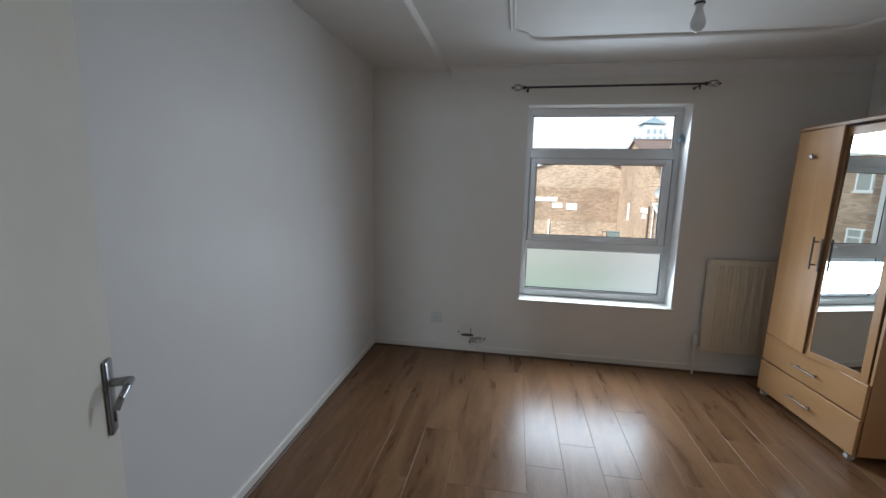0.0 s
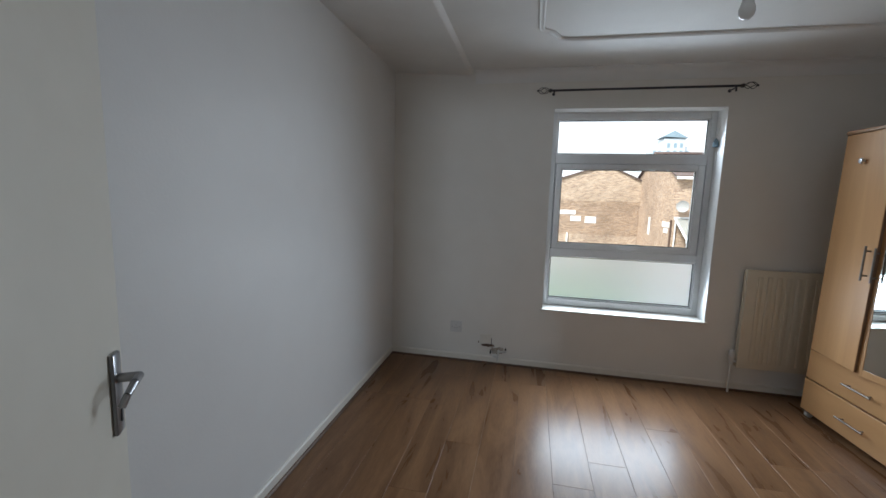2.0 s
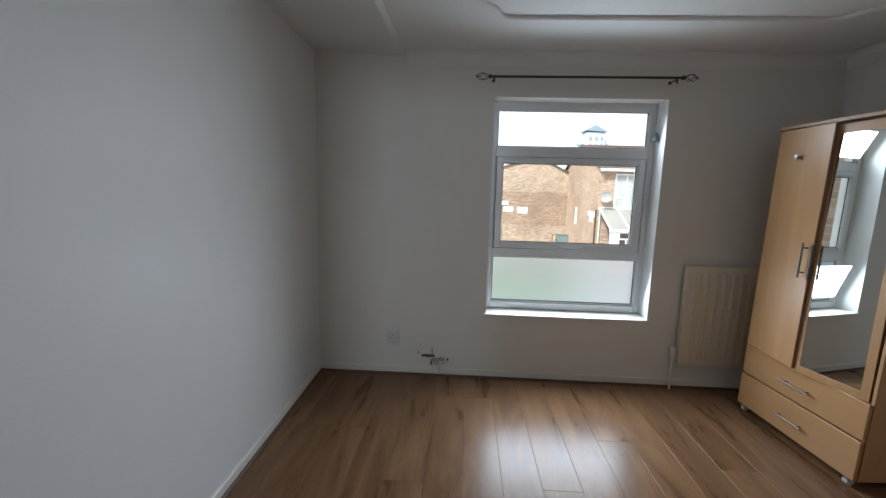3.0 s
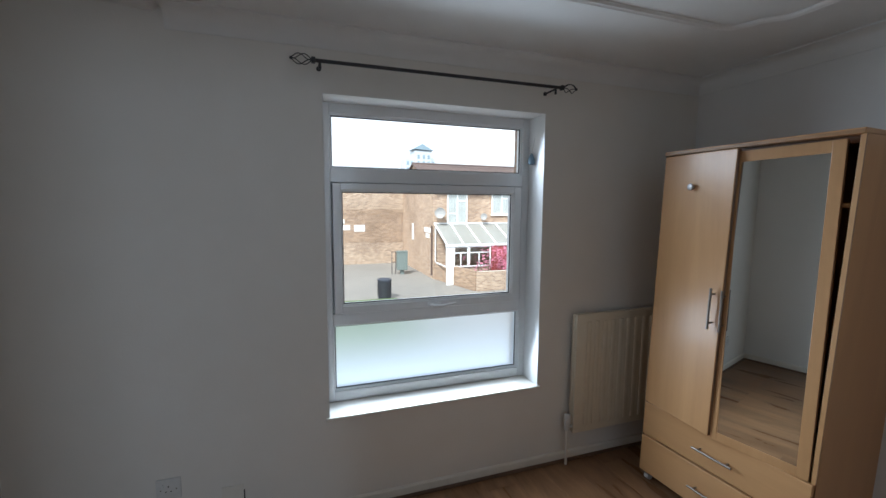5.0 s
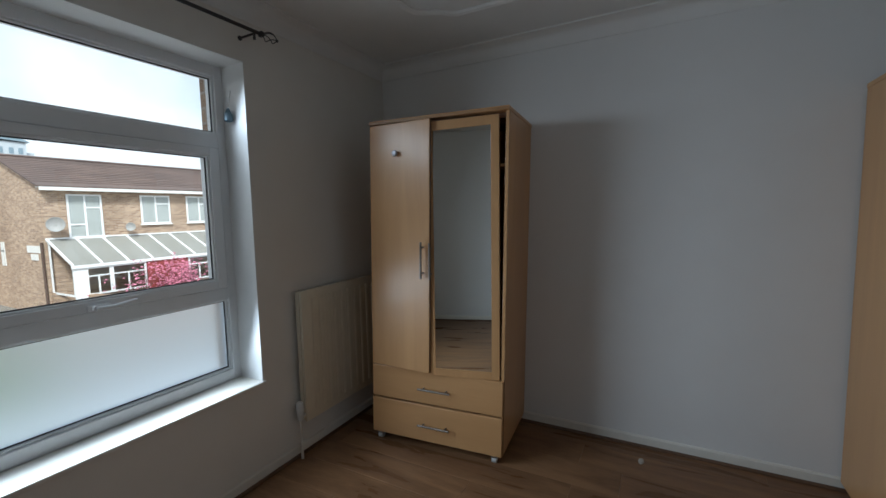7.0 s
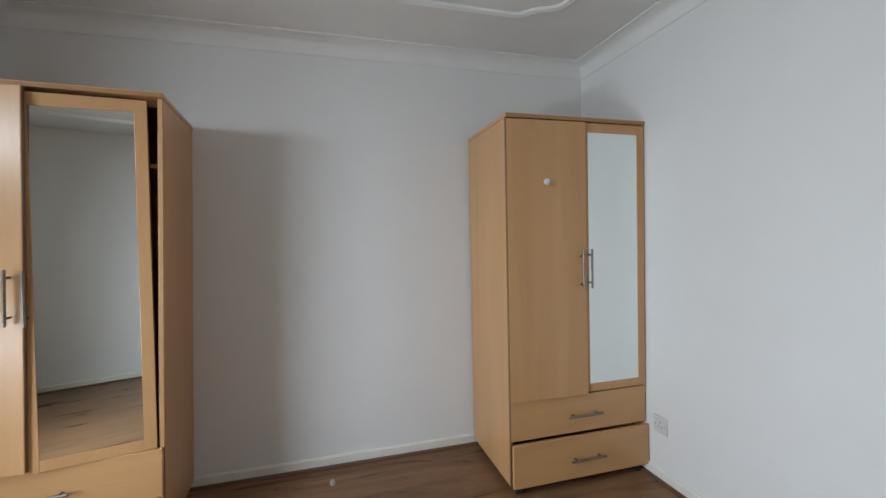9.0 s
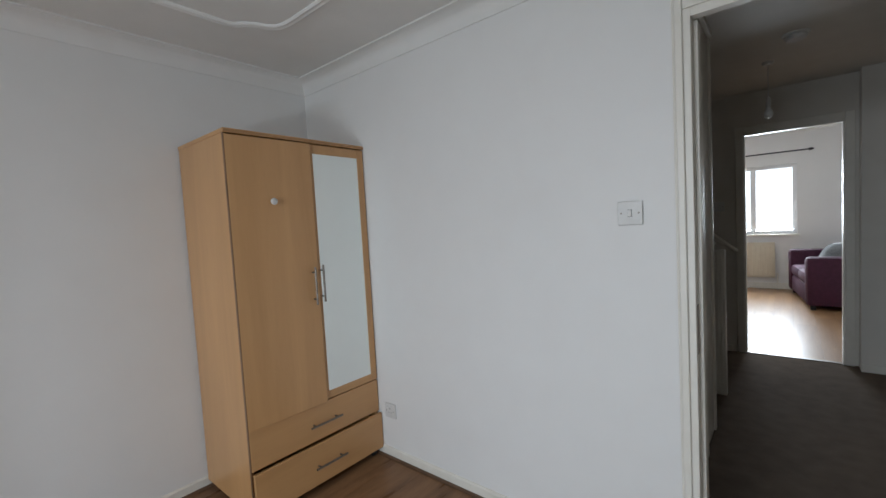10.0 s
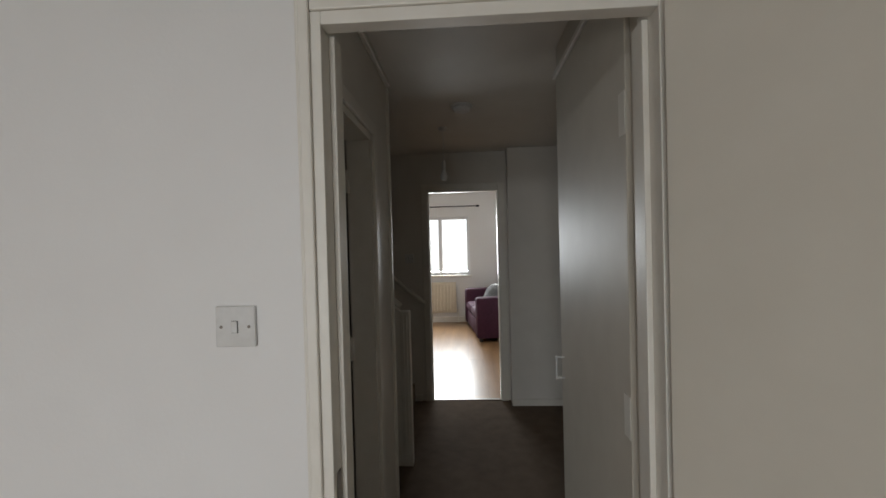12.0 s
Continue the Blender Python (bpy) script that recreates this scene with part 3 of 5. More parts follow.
# ---- wardrobes ----
def bar_handle(parent, a, b, out, name="handle"):
    """A thin bar on two posts; a and b are its ends, on a face whose outward way is -y."""
    a, b = Vector(a), Vector(b)
    d = (b - a).normalized()
    o = Vector((0, -out, 0))
    bm = bmesh.new()
    rod(bm, a + o, b + o, 0.0055)
    for p in (a + d * 0.028, b - d * 0.028):
        rod(bm, p, p + o, 0.0045, 8)
    return part(name, bm, M_STEEL, parent, "brushed steel bar handle", True)


def wardrobe(m, label, split, open_door, pulled, wheel, group, knob_z, short, swing, stile, low, w, rack=0.0):
    """A two-door wardrobe on castors with two drawers: a plain door and a mirrored one."""
    d, h, z0, t = 0.515, 1.826, 0.044, 0.018
    wd = thing("wardrobe", m, label, "wardrobe", group)
    body = boxes("carcass", M_BEECH, wd, (0, t, 0.0, d, z0, h - 0.02), (w - t, w, 0.0, d, z0, h - 0.02), bevel=0.0012)
    boxes("back_panel", M_BEECH, wd, (t, w - t, d - 0.008, d - 0.002, z0, h - 0.02))
    boxes("top_panel", M_BEECH_X, wd, (-0.003, w + 0.003, -0.022, d, h - 0.02, h), bevel=0.003)
    boxes("top_edging", M_EDGE_TOP, wd, (-0.002, w + 0.002, -0.0245, -0.0222, h - 0.019, h - 0.006), label="dark wood edging strip")
    boxes("side_edging", M_EDGE, wd, (-0.0012, 0.0016, -0.017, -0.0012, 0.047, h - 0.021), label="dark wood edging strip")
    boxes("side_edging", M_EDGE, wd, (w - 0.0016, w + 0.0012, -0.0008, 0.0003, 0.047, h - 0.021), label="dark wood edging strip")
    # dark strip put in for the shade in the gap under the top
    boxes("shadow_gap", M_EDGE, wd, (t, w - t, 0.035, 0.047, h - 0.045, h - 0.0202))
    boxes("plinth", M_BEECH_X, wd, (t, w - t, 0.0, 0.018, z0, z0 + 0.02))
    boxes("bottom_panel", M_BEECH_X, wd, (t, w - t, 0.0181, d - 0.01, z0, z0 + 0.016))
    boxes("mid_panel", M_BEECH_X, wd, (t, w - t, 0.02, d - 0.01, 0.453, 0.465))
    boxes("inner_shelf", M_BEECH_X, wd, (t, w - t, 0.042, d - 0.01, 1.545, 1.56))
    boxes("divider", M_BEECH, wd, (split - 0.008, split + 0.008, 0.03, d - 0.01, 0.46, 1.545))
    # drawers
    for z_lo, z_hi, out in ((0.264, 0.452, 0.0), (0.046, 0.255, pulled)):
        dr = boxes("drawer", M_BEECH_X, wd, (0.0022, w - 0.002, -0.019 - out, -0.001 - out, z_lo, z_hi), bevel=0.003)
        boxes("drawer_box", M_BEECH_X, dr, (0.03, 0.042, -0.001 - out, 0.40, z_lo + 0.02, z_hi - 0.03), (w - 0.042, w - 0.03, -0.001 - out, 0.40, z_lo + 0.02, z_hi - 0.03), (0.042, w - 0.042, 0.0 - out, 0.40, z_lo + 0.02, z_lo + 0.03))
        zc = (z_lo + z_hi) / 2 - 0.005
        bar_handle(dr, (w / 2 - 0.085, -0.019 - out, zc), (w / 2 + 0.105, -0.019 - out, zc), 0.028)
    # plain door
    dl = boxes("door", M_BEECH, wd, (0.0022, split - 0.002, -0.019, -0.0015, low, h - 0.026), bevel=0.003, label="plain beech door")
    boxes("edge_band", M_EDGE, dl, (split - 0.0019, split - 0.0010, -0.0165, -0.0025, low + 0.004, h - 0.030), label="brown edge banding")
    dl.matrix_basis = Matrix.Translation((0.0022, -0.0015, 0)) @ Matrix.Rotation(radians(-swing), 4, "Z") @ Matrix.Translation((-0.0022, 0.0015, 0))
    bar_handle(dl, (split - 0.038, -0.019, 0.977), (split - 0.038, -0.019, 1.170), 0.028)
    bm = bmesh.new()
    turned(bm, [(0.006, 0), (0.006, 0.012), (0.0155, 0.016), (0.0165, 0.021), (0.013, 0.026), (0.004, 0.028)], Matrix.Translation((split * 0.47, -0.019, knob_z)) @ Matrix.Rotation(radians(90), 4, "X"))
    part("knob", bm, M_KNOB if pulled < 0.01 else M_PLASTIC, dl, "small pale round knob", True)
    # mirrored door, hung on its outer edge
    dw = w - split - 0.004 - short
    hinge = Matrix.Translation((w - 0.002, -0.001, 0.458)) @ open_door
    dm = boxes("mirror_door", M_BEECH, wd, (-dw, -dw + stile, -0.018, 0, 0, h - 0.484), (-0.042, 0, -0.018, 0, 0, h - 0.484), (-dw + stile, -0.042, -0.018, 0, 0, 0.04), (-dw + stile, -0.042, -0.018, 0, h - 0.484 - 0.047, h - 0.484), bevel=0.0015, label="beech framed mirror door")
    dm.matrix_basis = hinge
    boxes("mirror", M_MIRROR, dm, (-dw + stile + 0.0002, -0.0422, -0.0155, -0.0115, 0.0402, h - 0.484 - 0.0472), label="tall mirror")
    boxes("mirror_back", M_BEECH, dm, (-dw + stile + 0.0002, -0.0422, -0.009, -0.003, 0.0402, h - 0.484 - 0.0472))
    boxes("edge_band", M_EDGE, dm, (0.0001, 0.0010, -0.0165, -0.002, 0.004, h - 0.488), label="brown edge banding")
    bar_handle(dm, (-dw + 0.014, -0.018, 0.525), (-dw + 0.014, -0.018, 0.718), 0.028)
    # castors
    for cx in (0.045, w - 0.045):
        for cy in (0.004, d - 0.06):
            bm = bmesh.new()
            box(bm, cx - 0.016, cx + 0.016, cy - 0.018, cy + 0.018, 0.030, z0, 0.003)
            ca = part("castor", bm, M_STEEL, wd, "small furniture castor")
            bm = bmesh.new()
            rod(bm, (cx - 0.013, cy, 0.020), (cx + 0.013, cy, 0.020), 0.020, 16)
            part("wheel", bm, wheel, ca, "", True)
    if rack:        # the whole carcass has racked over to one side
        bpy.context.view_layer.update()
        inv = wd.matrix_world.inverted()
        for ob in wd.children_recursive:
            to_wd = inv @ ob.matrix_world
            back = to_wd.inverted()
            for v in ob.data.vertices:
                p = to_wd @ v.co
                p.x += rack * p.z
                v.co = back @ p
    return wd


M_KNOB = material("pale_metal", (0.55, 0.55, 0.57), 0.4, 0.5)
SAG = Matrix.Rotation(radians(5.4), 4, "Z") @ Matrix.Rotation(radians(-1.35), 4, "Y") @ Matrix.Rotation(radians(-0.6), 4, "X")
wardrobe(pose(2.026, 3.024, 0, 0, 0, -85.7), "beech wardrobe beside the radiator, its mirror door hanging askew", 0.388, Matrix.Translation((-0.022, 0.012, -0.004)) @ SAG, 0.004, M_PLASTIC, "pair of wardrobes", 1.640, 0.014, 5.6, 0.030, 0.456, 0.784, rack=0.029)
wardrobe(pose(2.054, 0.776, 0, 0, 0, -90.0), "beech wardrobe in the corner with its bottom drawer slightly open", 0.420, Matrix.Identity(4), 0.022, M_RUBBER, "pair of wardrobes", 1.503, 0.0, 2.0, 0.016, 0.450, 0.772)

# ---- radiator ----
radiator = thing("radiator", pose(1.692, YW, 0), "cream enamelled panel radiator under the wall, with ribs", "radiator")
bm = bmesh.new()
rw, rz0, rz1 = 0.80, 0.195, 0.918
box(bm, 0.0, rw, -0.062, -0.046, rz0, rz1, 0.006)
panel = part("panel", bm, M_RAD, radiator, "", True)
n_rib = 12
for k in range(n_rib):
    cx = 0.07 + k * (rw - 0.10) / n_rib
    boxes("rib", M_RAD, panel, (cx, cx + 0.030, -0.069, -0.0621, rz0 + 0.045, rz1 - 0.045), bevel=0.003, smooth=True)
boxes("top_grille", M_RAD, radiator, (0.0, rw, -0.0455, -0.02, rz1 - 0.012, rz1 - 0.002), bevel=0.003)
boxes("side_cover", M_RAD, radiator, (-0.002, 0.006, -0.045, -0.02, rz0 + 0.01, rz1 - 0.013), bevel=0.002)
for bx in (0.15, rw - 0.15):
    boxes("bracket", M_RAD, radiator, (bx, bx + 0.03, -0.0195, 0, 0.25, 0.85))
bm = bmesh.new()
rod(bm, (-0.030, -0.045, 0.0), (-0.030, -0.045, 0.215), 0.0075)
part("pipe", bm, M_GLOSS, radiator, "white painted pipe", True)
bm = bmesh.new()
turned(bm, [(0.010, 0.215), (0.016, 0.222), (0.016, 0.255), (0.019, 0.262), (0.021, 0.285), (0.018, 0.315), (0.010, 0.320)], Matrix.Translation((-0.030, -0.045, 0)), 14)
rod(bm, (-0.030, -0.045, 0.238), (0.002, -0.045, 0.238), 0.010)
part("valve", bm, M_PLASTIC, radiator, "white radiator valve", True)

# ---- curtain pole ----
pole = thing("curtain_pole", pose(0, 0, 0), "thin black metal curtain pole with cage finials", "curtain pole")
PY, PZ = YW - 0.10, 2.152
bm = bmesh.new()
rod(bm, (0.272, PY, PZ), (1.497, PY, PZ + 0.006), 0.008, 14)
part("pole", bm, M_BLACK, pole, "", True)
for x_in, s in ((0.272, -1), (1.497, 1)):
    fin = bmesh.new()
    zz = PZ + (0.006 if s > 0 else 0)
    box(fin, min(x_in, x_in + s * 0.018), max(x_in, x_in + s * 0.018), PY - 0.012, PY + 0.012, zz - 0.012, zz + 0.012, 0.004)
    ball(fin, (x_in + s * 0.098, PY, zz), 0.007)
    for k in range(4):
        pts = []
        for i in range(9):
            u = i / 8
            ang = k * math.pi / 2 + u * 2.2
            r = 0.004 + 0.022 * math.sin(math.pi * u)
            pts.append(Vector((x_in + s * (0.018 + 0.078 * u), PY + r * math.cos(ang), zz + r * math.sin(ang))))
        for p, q in zip(pts, pts[1:]):
            rod(fin, p, q, 0.0022, 6)
    part("finial", fin, M_BLACK, pole, "twisted wire cage finial")
for bx in (0.290, 1.468):
    bm = bmesh.new()
    rod(bm, (bx, YW, PZ - 0.004), (bx, PY, PZ - 0.004), 0.005, 8)
    rod(bm, (bx, PY, PZ - 0.030), (bx, PY, PZ - 0.006), 0.006, 8)
    turned(bm, [(0.011, 0), (0.011, 0.004), (0.006, 0.006)], Matrix.Translation((bx, YW, PZ - 0.004)) @ Matrix.Rotation(radians(90), 4, "X"), 12)
    part("bracket", bm, M_BLACK, pole)

# ---- pendant bulb ----
LIFT = Matrix.Translation((0, 0, 0.118))
pendant = thing("pendant_light", pose(0.870, 1.678, ZC), "bare white bulb hanging from a short flex", "ceiling light")
bm = bmesh.new()
turned(bm, [(0.038, 0), (0.038, -0.008), (0.030, -0.022), (0.008, -0.028)], Matrix.Identity(4), 24)
part("ceiling_rose", bm, M_PLASTIC, pendant, "", True)
bm = bmesh.new()
rod(bm, (0, 0, -0.026), (0, 0, -0.126), 0.003, 8)
part("flex", bm, M_PLASTIC, pendant)
bm = bmesh.new()
turned(bm, [(0.006, -0.235), (0.013, -0.245), (0.016, -0.275), (0.016, -0.322), (0.0175, -0.325), (0.0175, -0.333), (0.014, -0.336)], LIFT, 18)
lh = part("lamp_holder", bm, M_PLASTIC, pendant, "", True)
bm = bmesh.new()
turned(bm, [(0.0168, -0.285), (0.0168, -0.291), (0.0164, -0.2915)], LIFT, 18)
part("ring", bm, M_DARK, lh)
bm = bmesh.new()
turned(bm, [(0.0182, -0.324), (0.0182, -0.331), (0.0178, -0.3315)], LIFT, 18)
part("ring", bm, M_DARK, lh)
bm = bmesh.new()
turned(bm, [(0.012, -0.336), (0.013, -0.350), (0.019, -0.368), (0.0245, -0.386), (0.0255, -0.398), (0.022, -0.413), (0.013, -0.423), (0.003, -0.426)], LIFT, 20)
part("bulb", bm, M_BULB, pendant, "opal white bulb", True)


# ---- electric points ----
def face_plate(m, size, label, category, kind_of):
    """A switch or socket on a wall: x along the wall, y outward, z up."""
    th = thing("light_switch" if kind_of == "switch" else "wall_socket", m, label, category)
    w, h = size
    boxes("plate", M_PLASTIC, th, (-w / 2, w / 2, 0, 0.009, -h / 2, h / 2), bevel=0.003)
    if kind_of == "switch":
        boxes("rocker", M_PLASTIC, th, (-0.006, 0.006, 0.0092, 0.013, -0.012, 0.012), bevel=0.0015)
        boxes("rocker_gap", M_DARK, th, (-0.0068, 0.0068, 0.0086, 0.0096, -0.0128, 0.0128))
        for sx in (-0.030, 0.030):
            bm = bmesh.new()
            rod(bm, (sx, 0.0085, 0), (sx, 0.0098, 0), 0.0035, 10)
            part("screw", bm, M_STEEL, th)
    else:
        for sx in ((0,) if w < 0.1 else (-0.033, 0.033)):
            boxes("pin_slot", M_DARK, th, (sx - 0.0018, sx + 0.0018, 0.0085, 0.0096, 0.008, 0.017), (sx - 0.013, sx - 0.007, 0.0085, 0.0096, -0.012, -0.0085), (sx + 0.007, sx + 0.013, 0.0085, 0.0096, -0.012, -0.0085))
            boxes("rocker", M_PLASTIC, th, (sx + 0.018, sx + 0.025, 0.0088, 0.0125, 0.012, 0.026), bevel=0.001)
        for sx in (-0.03, 0.03):
            bm = bmesh.new()
            rod(bm, (sx, 0.0085, -0.001), (sx, 0.0098, -0.001), 0.003, 10)
            part("screw", bm, M_STEEL, th)
    return th


face_plate(pose(0.583, 0, 1.352), (0.086, 0.086), "white single light switch beside the doorway", "light switch", "switch")
face_plate(pose(1.935, 0, 0.285), (0.086, 0.086), "white wall socket beside the wardrobe", "socket", "socket")
face_plate(pose(-0.388, YW, 0.289, 0, 0, 180), (0.096, 0.096), "white single wall socket on the window wall", "socket", "socket")

# ---- broken patch of plaster with old pipe ends ----
patch = thing("damaged_plaster_patch", pose(-0.07, YW, 0.0), "broken plaster with capped pipe ends above the skirting", "wall damage")
rng = random.Random(5)


def ragged(name, cx, cz, rx, rz, depth, mat, label=""):
    """A low ragged lump on the wall."""
    bm = bmesh.new()
    n = 16
    rim = [(cx + rx * math.cos(a) * rng.uniform(0.65, 1.15), cz + rz * math.sin(a) * rng.uniform(0.6, 1.2)) for a in [k * math.tau / n for k in range(n)]]
    g = [bm.verts.new((x, 0.0, z)) for x, z in rim]
    f = [bm.verts.new((cx + (x - cx) * 0.8, -depth * rng.uniform(0.7, 1.2), cz + (z - cz) * 0.8)) for x, z in rim]
    top = bm.verts.new((cx, -depth * 1.2, cz))
    for i in range(n):
        bm.faces.new((f[i], f[(i + 1) % n], g[(i + 1) % n], g[i]))
        bm.faces.new((top, f[(i + 1) % n], f[i]))
    return part(name, bm, mat, patch, label)


boxes("filler", M_GLOSS, patch, (-0.112, -0.020, -0.007, 0, 0.165, 0.245), bevel=0.002, label="raised square of white filler")
# near-black strip painted in as the shadow along the filler's edge
boxes("filler_shadow", M_DARK, patch, (-0.0198, -0.0155, -0.009, 0, 0.150, 0.215))
ragged("torn_paper", -0.055, 0.150, 0.062, 0.014, 0.010, M_BEAD, "torn brown wall lining")
ragged("crumbled_plaster", 0.030, 0.115, 0.070, 0.035, 0.010, M_PLASTER, "crumbled pale plaster")
ragged("crumbled_plaster", 0.020, 0.070, 0.030, 0.022, 0.016, M_WALL, "crumbled pale plaster")
ragged("hole", -0.124, 0.172, 0.006, 0.009, 0.002, M_BEAD)
ragged("hole", 0.100, 0.125, 0.008, 0.016, 0.004, M_DARK)
ragged("hole", -0.022, 0.095, 0.007, 0.022, 0.012, M_DARK)
bm = bmesh.new()
rod(bm, (0.045, 0, 0.115), (0.045, -0.032, 0.112), 0.010)
rod(bm, (0.045, -0.028, 0.112), (0.098, -0.030, 0.120), 0.008)
rod(bm, (0.045, -0.028, 0.112), (0.040, -0.030, 0.035), 0.0075)
ball(bm, (0.098, -0.030, 0.120), 0.011)
part("pipe_stub", bm, M_PLASTIC, patch, "white capped pipe stub", True)

# small blue air freshener hung in the reveal
hanger = thing("hanging_sensor", pose(WX1, YW + 0.10, 1.80), "small blue-grey tag hung in the window reveal", "tag")
bm = bmesh.new()
turned(bm, [(0.012, -0.022), (0.020, -0.018), (0.019, 0.010), (0.009, 0.034), (0.004, 0.042)], Matrix.Translation((-0.021, 0, 0)), 12)
part("body", bm, material("slate_blue_plastic", (0.16, 0.24, 0.30), 0.5), hanger, "", True)
bm = bmesh.new()
rod(bm, (-0.021, 0, 0.04), (-0.002, 0, 0.13), 0.0015, 6)
part("cord", bm, M_PLASTIC, hanger)

# ---- debris on the bedroom floor ----
for k, (sx, sy, sr) in enumerate(((2.42, 1.60, 0.021),)):
    bm = bmesh.new()
    ball(bm, (sx, sy, 0.0022), sr, 8, (1.5, 0.7, 0.12))
    tagged(part("paper_scrap", bm, M_PLASTER), "small pale scrap lying on the floor", "litter")

# ---- hall ----
HZ, HY, HX0, HX1 = 2.375, -3.12, -0.95, 0.50
structure("floor_hall", M_CARPET, "worn dark brown hall carpet with stains", "floor", (HX0, 2.4, HY, -0.1, -0.15, 0.0), (DX0, DX1, -0.1, -0.03, -0.15, -0.001))
structure("ceiling_hall", M_HALL, "white painted hall ceiling", "ceiling", (HX0 - 0.1, 2.5, HY - 0.1, -0.1, HZ, HZ + 0.2))
structure("wall_hall_left", M_HALL, "white hall wall with a side doorway", "wall",
          (HX1, HX1 + 0.1, -0.22, -0.1, 0, HZ), (HX1, HX1 + 0.1, -1.33, -0.96, 0, HZ), (HX1, HX1 + 0.1, -0.96, -0.22, 2.0, HZ))
structure("wall_hall_right", M_HALL, "white hall wall beyond the cupboard", "wall", (HX0 - 0.1, HX0, HY, -0.1, 0, HZ))
structure("wall_hall_end", M_HALL, "white wall at the end of the hall with a doorway", "wall",
          (HX0 - 0.1, -0.247, HY - 0.1, HY, 0, HZ), (0.481, 2.5, HY - 0.1, HY, 0, HZ), (-0.247, 0.481, HY - 0.1, HY, 2.047, HZ), (HX0, -0.300, HY, HY + 0.13, 0, HZ))
structure("wall_stair_outer", M_HALL, "white stairwell wall", "wall", (2.4, 2.5, HY, -0.1, -0.15, HZ))
structure("wall_side_room", M_HALL, "white partition behind the side doorway", "wall", (HX1 + 0.1, 2.4, -1.33, -1.23, 0, HZ), (1.6, 1.7, -1.23, -0.1, 0, HZ))
structure("trim_hall_ceiling", M_GLOSS, "thin white trim along the hall ceiling", "trim", (HX1 - 0.025, HX1, -1.33, -0.1, HZ - 0.03, HZ), bevel=0.004)
structure("baseboard_hall_end", M_GLOSS, "white hall skirting board", "skirting", (HX0, -0.300, HY + 0.13, HY + 0.144, 0, 0.06), (0.55, 0.68, HY, HY + 0.014, 0, 0.06))

side_frame = thing("side_door_frame", pose(0, 0, 0), "white painted frame of the hall side doorway", "door frame")
tagged(side_frame, kind="structure")
boxes("lining", M_GLOSS, side_frame, (HX1 - 0.002, HX1 + 0.102, -0.25, -0.22, 0, 2.0), (HX1 - 0.002, HX1 + 0.102, -0.96, -0.93, 0, 2.0), (HX1 - 0.002, HX1 + 0.102, -0.93, -0.25, 1.97, 2.0))
boxes("architrave", M_GLOSS, side_frame, (HX1 - 0.016, HX1 - 0.002, -1.01, -0.955, 0, 2.05), (HX1 - 0.016, HX1 - 0.002, -0.225, -0.175, 0, 2.05), (HX1 - 0.016, HX1 - 0.002, -0.955, -0.225, 2.0, 2.05), bevel=0.003)
door_2 = thing("door_2", pose(HX1 + 0.122, -0.940, 0, 0, 0, 14), "plain cream side door standing ajar off the hall", "door")
boxes("leaf", M_DOOR, door_2, (0, 0.62, -0.002, 0.036, 0.01, 1.965), bevel=0.002)
for hz in (0.25, 1.02, 1.74):
    boxes("hinge", M_GLOSS, door_2, (-0.026, 0.006, 0.0361, 0.042, hz, hz + 0.1))
corner_post = tagged(boxes("corner_post", M_GLOSS, None, (HX1 - 0.012, HX1 + 0.112, -1.37, -1.3305, 0, HZ - 0.031), bevel=0.004), "white gloss corner post in the hall", "post", kind="structure")

# cupboard built into the hall
cupboard = thing("hall_cupboard", pose(0, 0, 0), "built-in glossy cream hall cupboard with tall door", "cupboard")
CX = -0.325
boxes("front_frame", M_CUPBOARD, cupboard, (CX - 0.04, CX, -0.215, -0.102, 0, HZ - 0.005), (CX - 0.04, CX, -1.03, -0.99, 0, HZ - 0.005), (CX - 0.04, CX, -0.99, -0.215, 2.255, HZ - 0.005), bevel=0.002)
boxes("side_panel", M_CUPBOARD, cupboard, (HX0, CX - 0.04, -1.03, -1.0, 0, HZ - 0.005))
boxes("top_trim", M_GLOSS, cupboard, (CX, CX + 0.018, -1.03, -0.102, 2.228, 2.252), bevel=0.003)
cd = boxes("door", M_CUPBOARD, cupboard, (CX - 0.012, CX + 0.012, -0.992, -0.222, 0.05, 2.22), bevel=0.003)
bm = bmesh.new()
for z in (0.925, 1.015):
    rod(bm, (CX + 0.012, -0.945, z), (CX + 0.045, -0.945, z), 0.004, 8)
rod(bm, (CX + 0.045, -0.945, 0.921), (CX + 0.045, -0.945, 1.019), 0.004, 8)
part("handle", bm, M_PLASTIC, cd, "white wire pull handle")
for z in (0.25, 1.0, 1.78):
    boxes("hinge", M_GLOSS, cd, (CX + 0.0125, CX + 0.0145, -0.262, -0.222, z, z + 0.11))

# staircase rising off the hall
stair = thing("staircase", pose(0.055, -0.10, 0), "carpeted stairs rising beside a closed white balustrade", "stairs")
for k in range(7):
    boxes("step", M_CARPET, stair, (0.56 + 0.225 * k, 0.56 + 0.225 * (k + 1) + 0.02, HY + 0.13, -1.90, 0.18 * k, 0.18 * (k + 1)), bevel=0.008)
bm = bmesh.new()
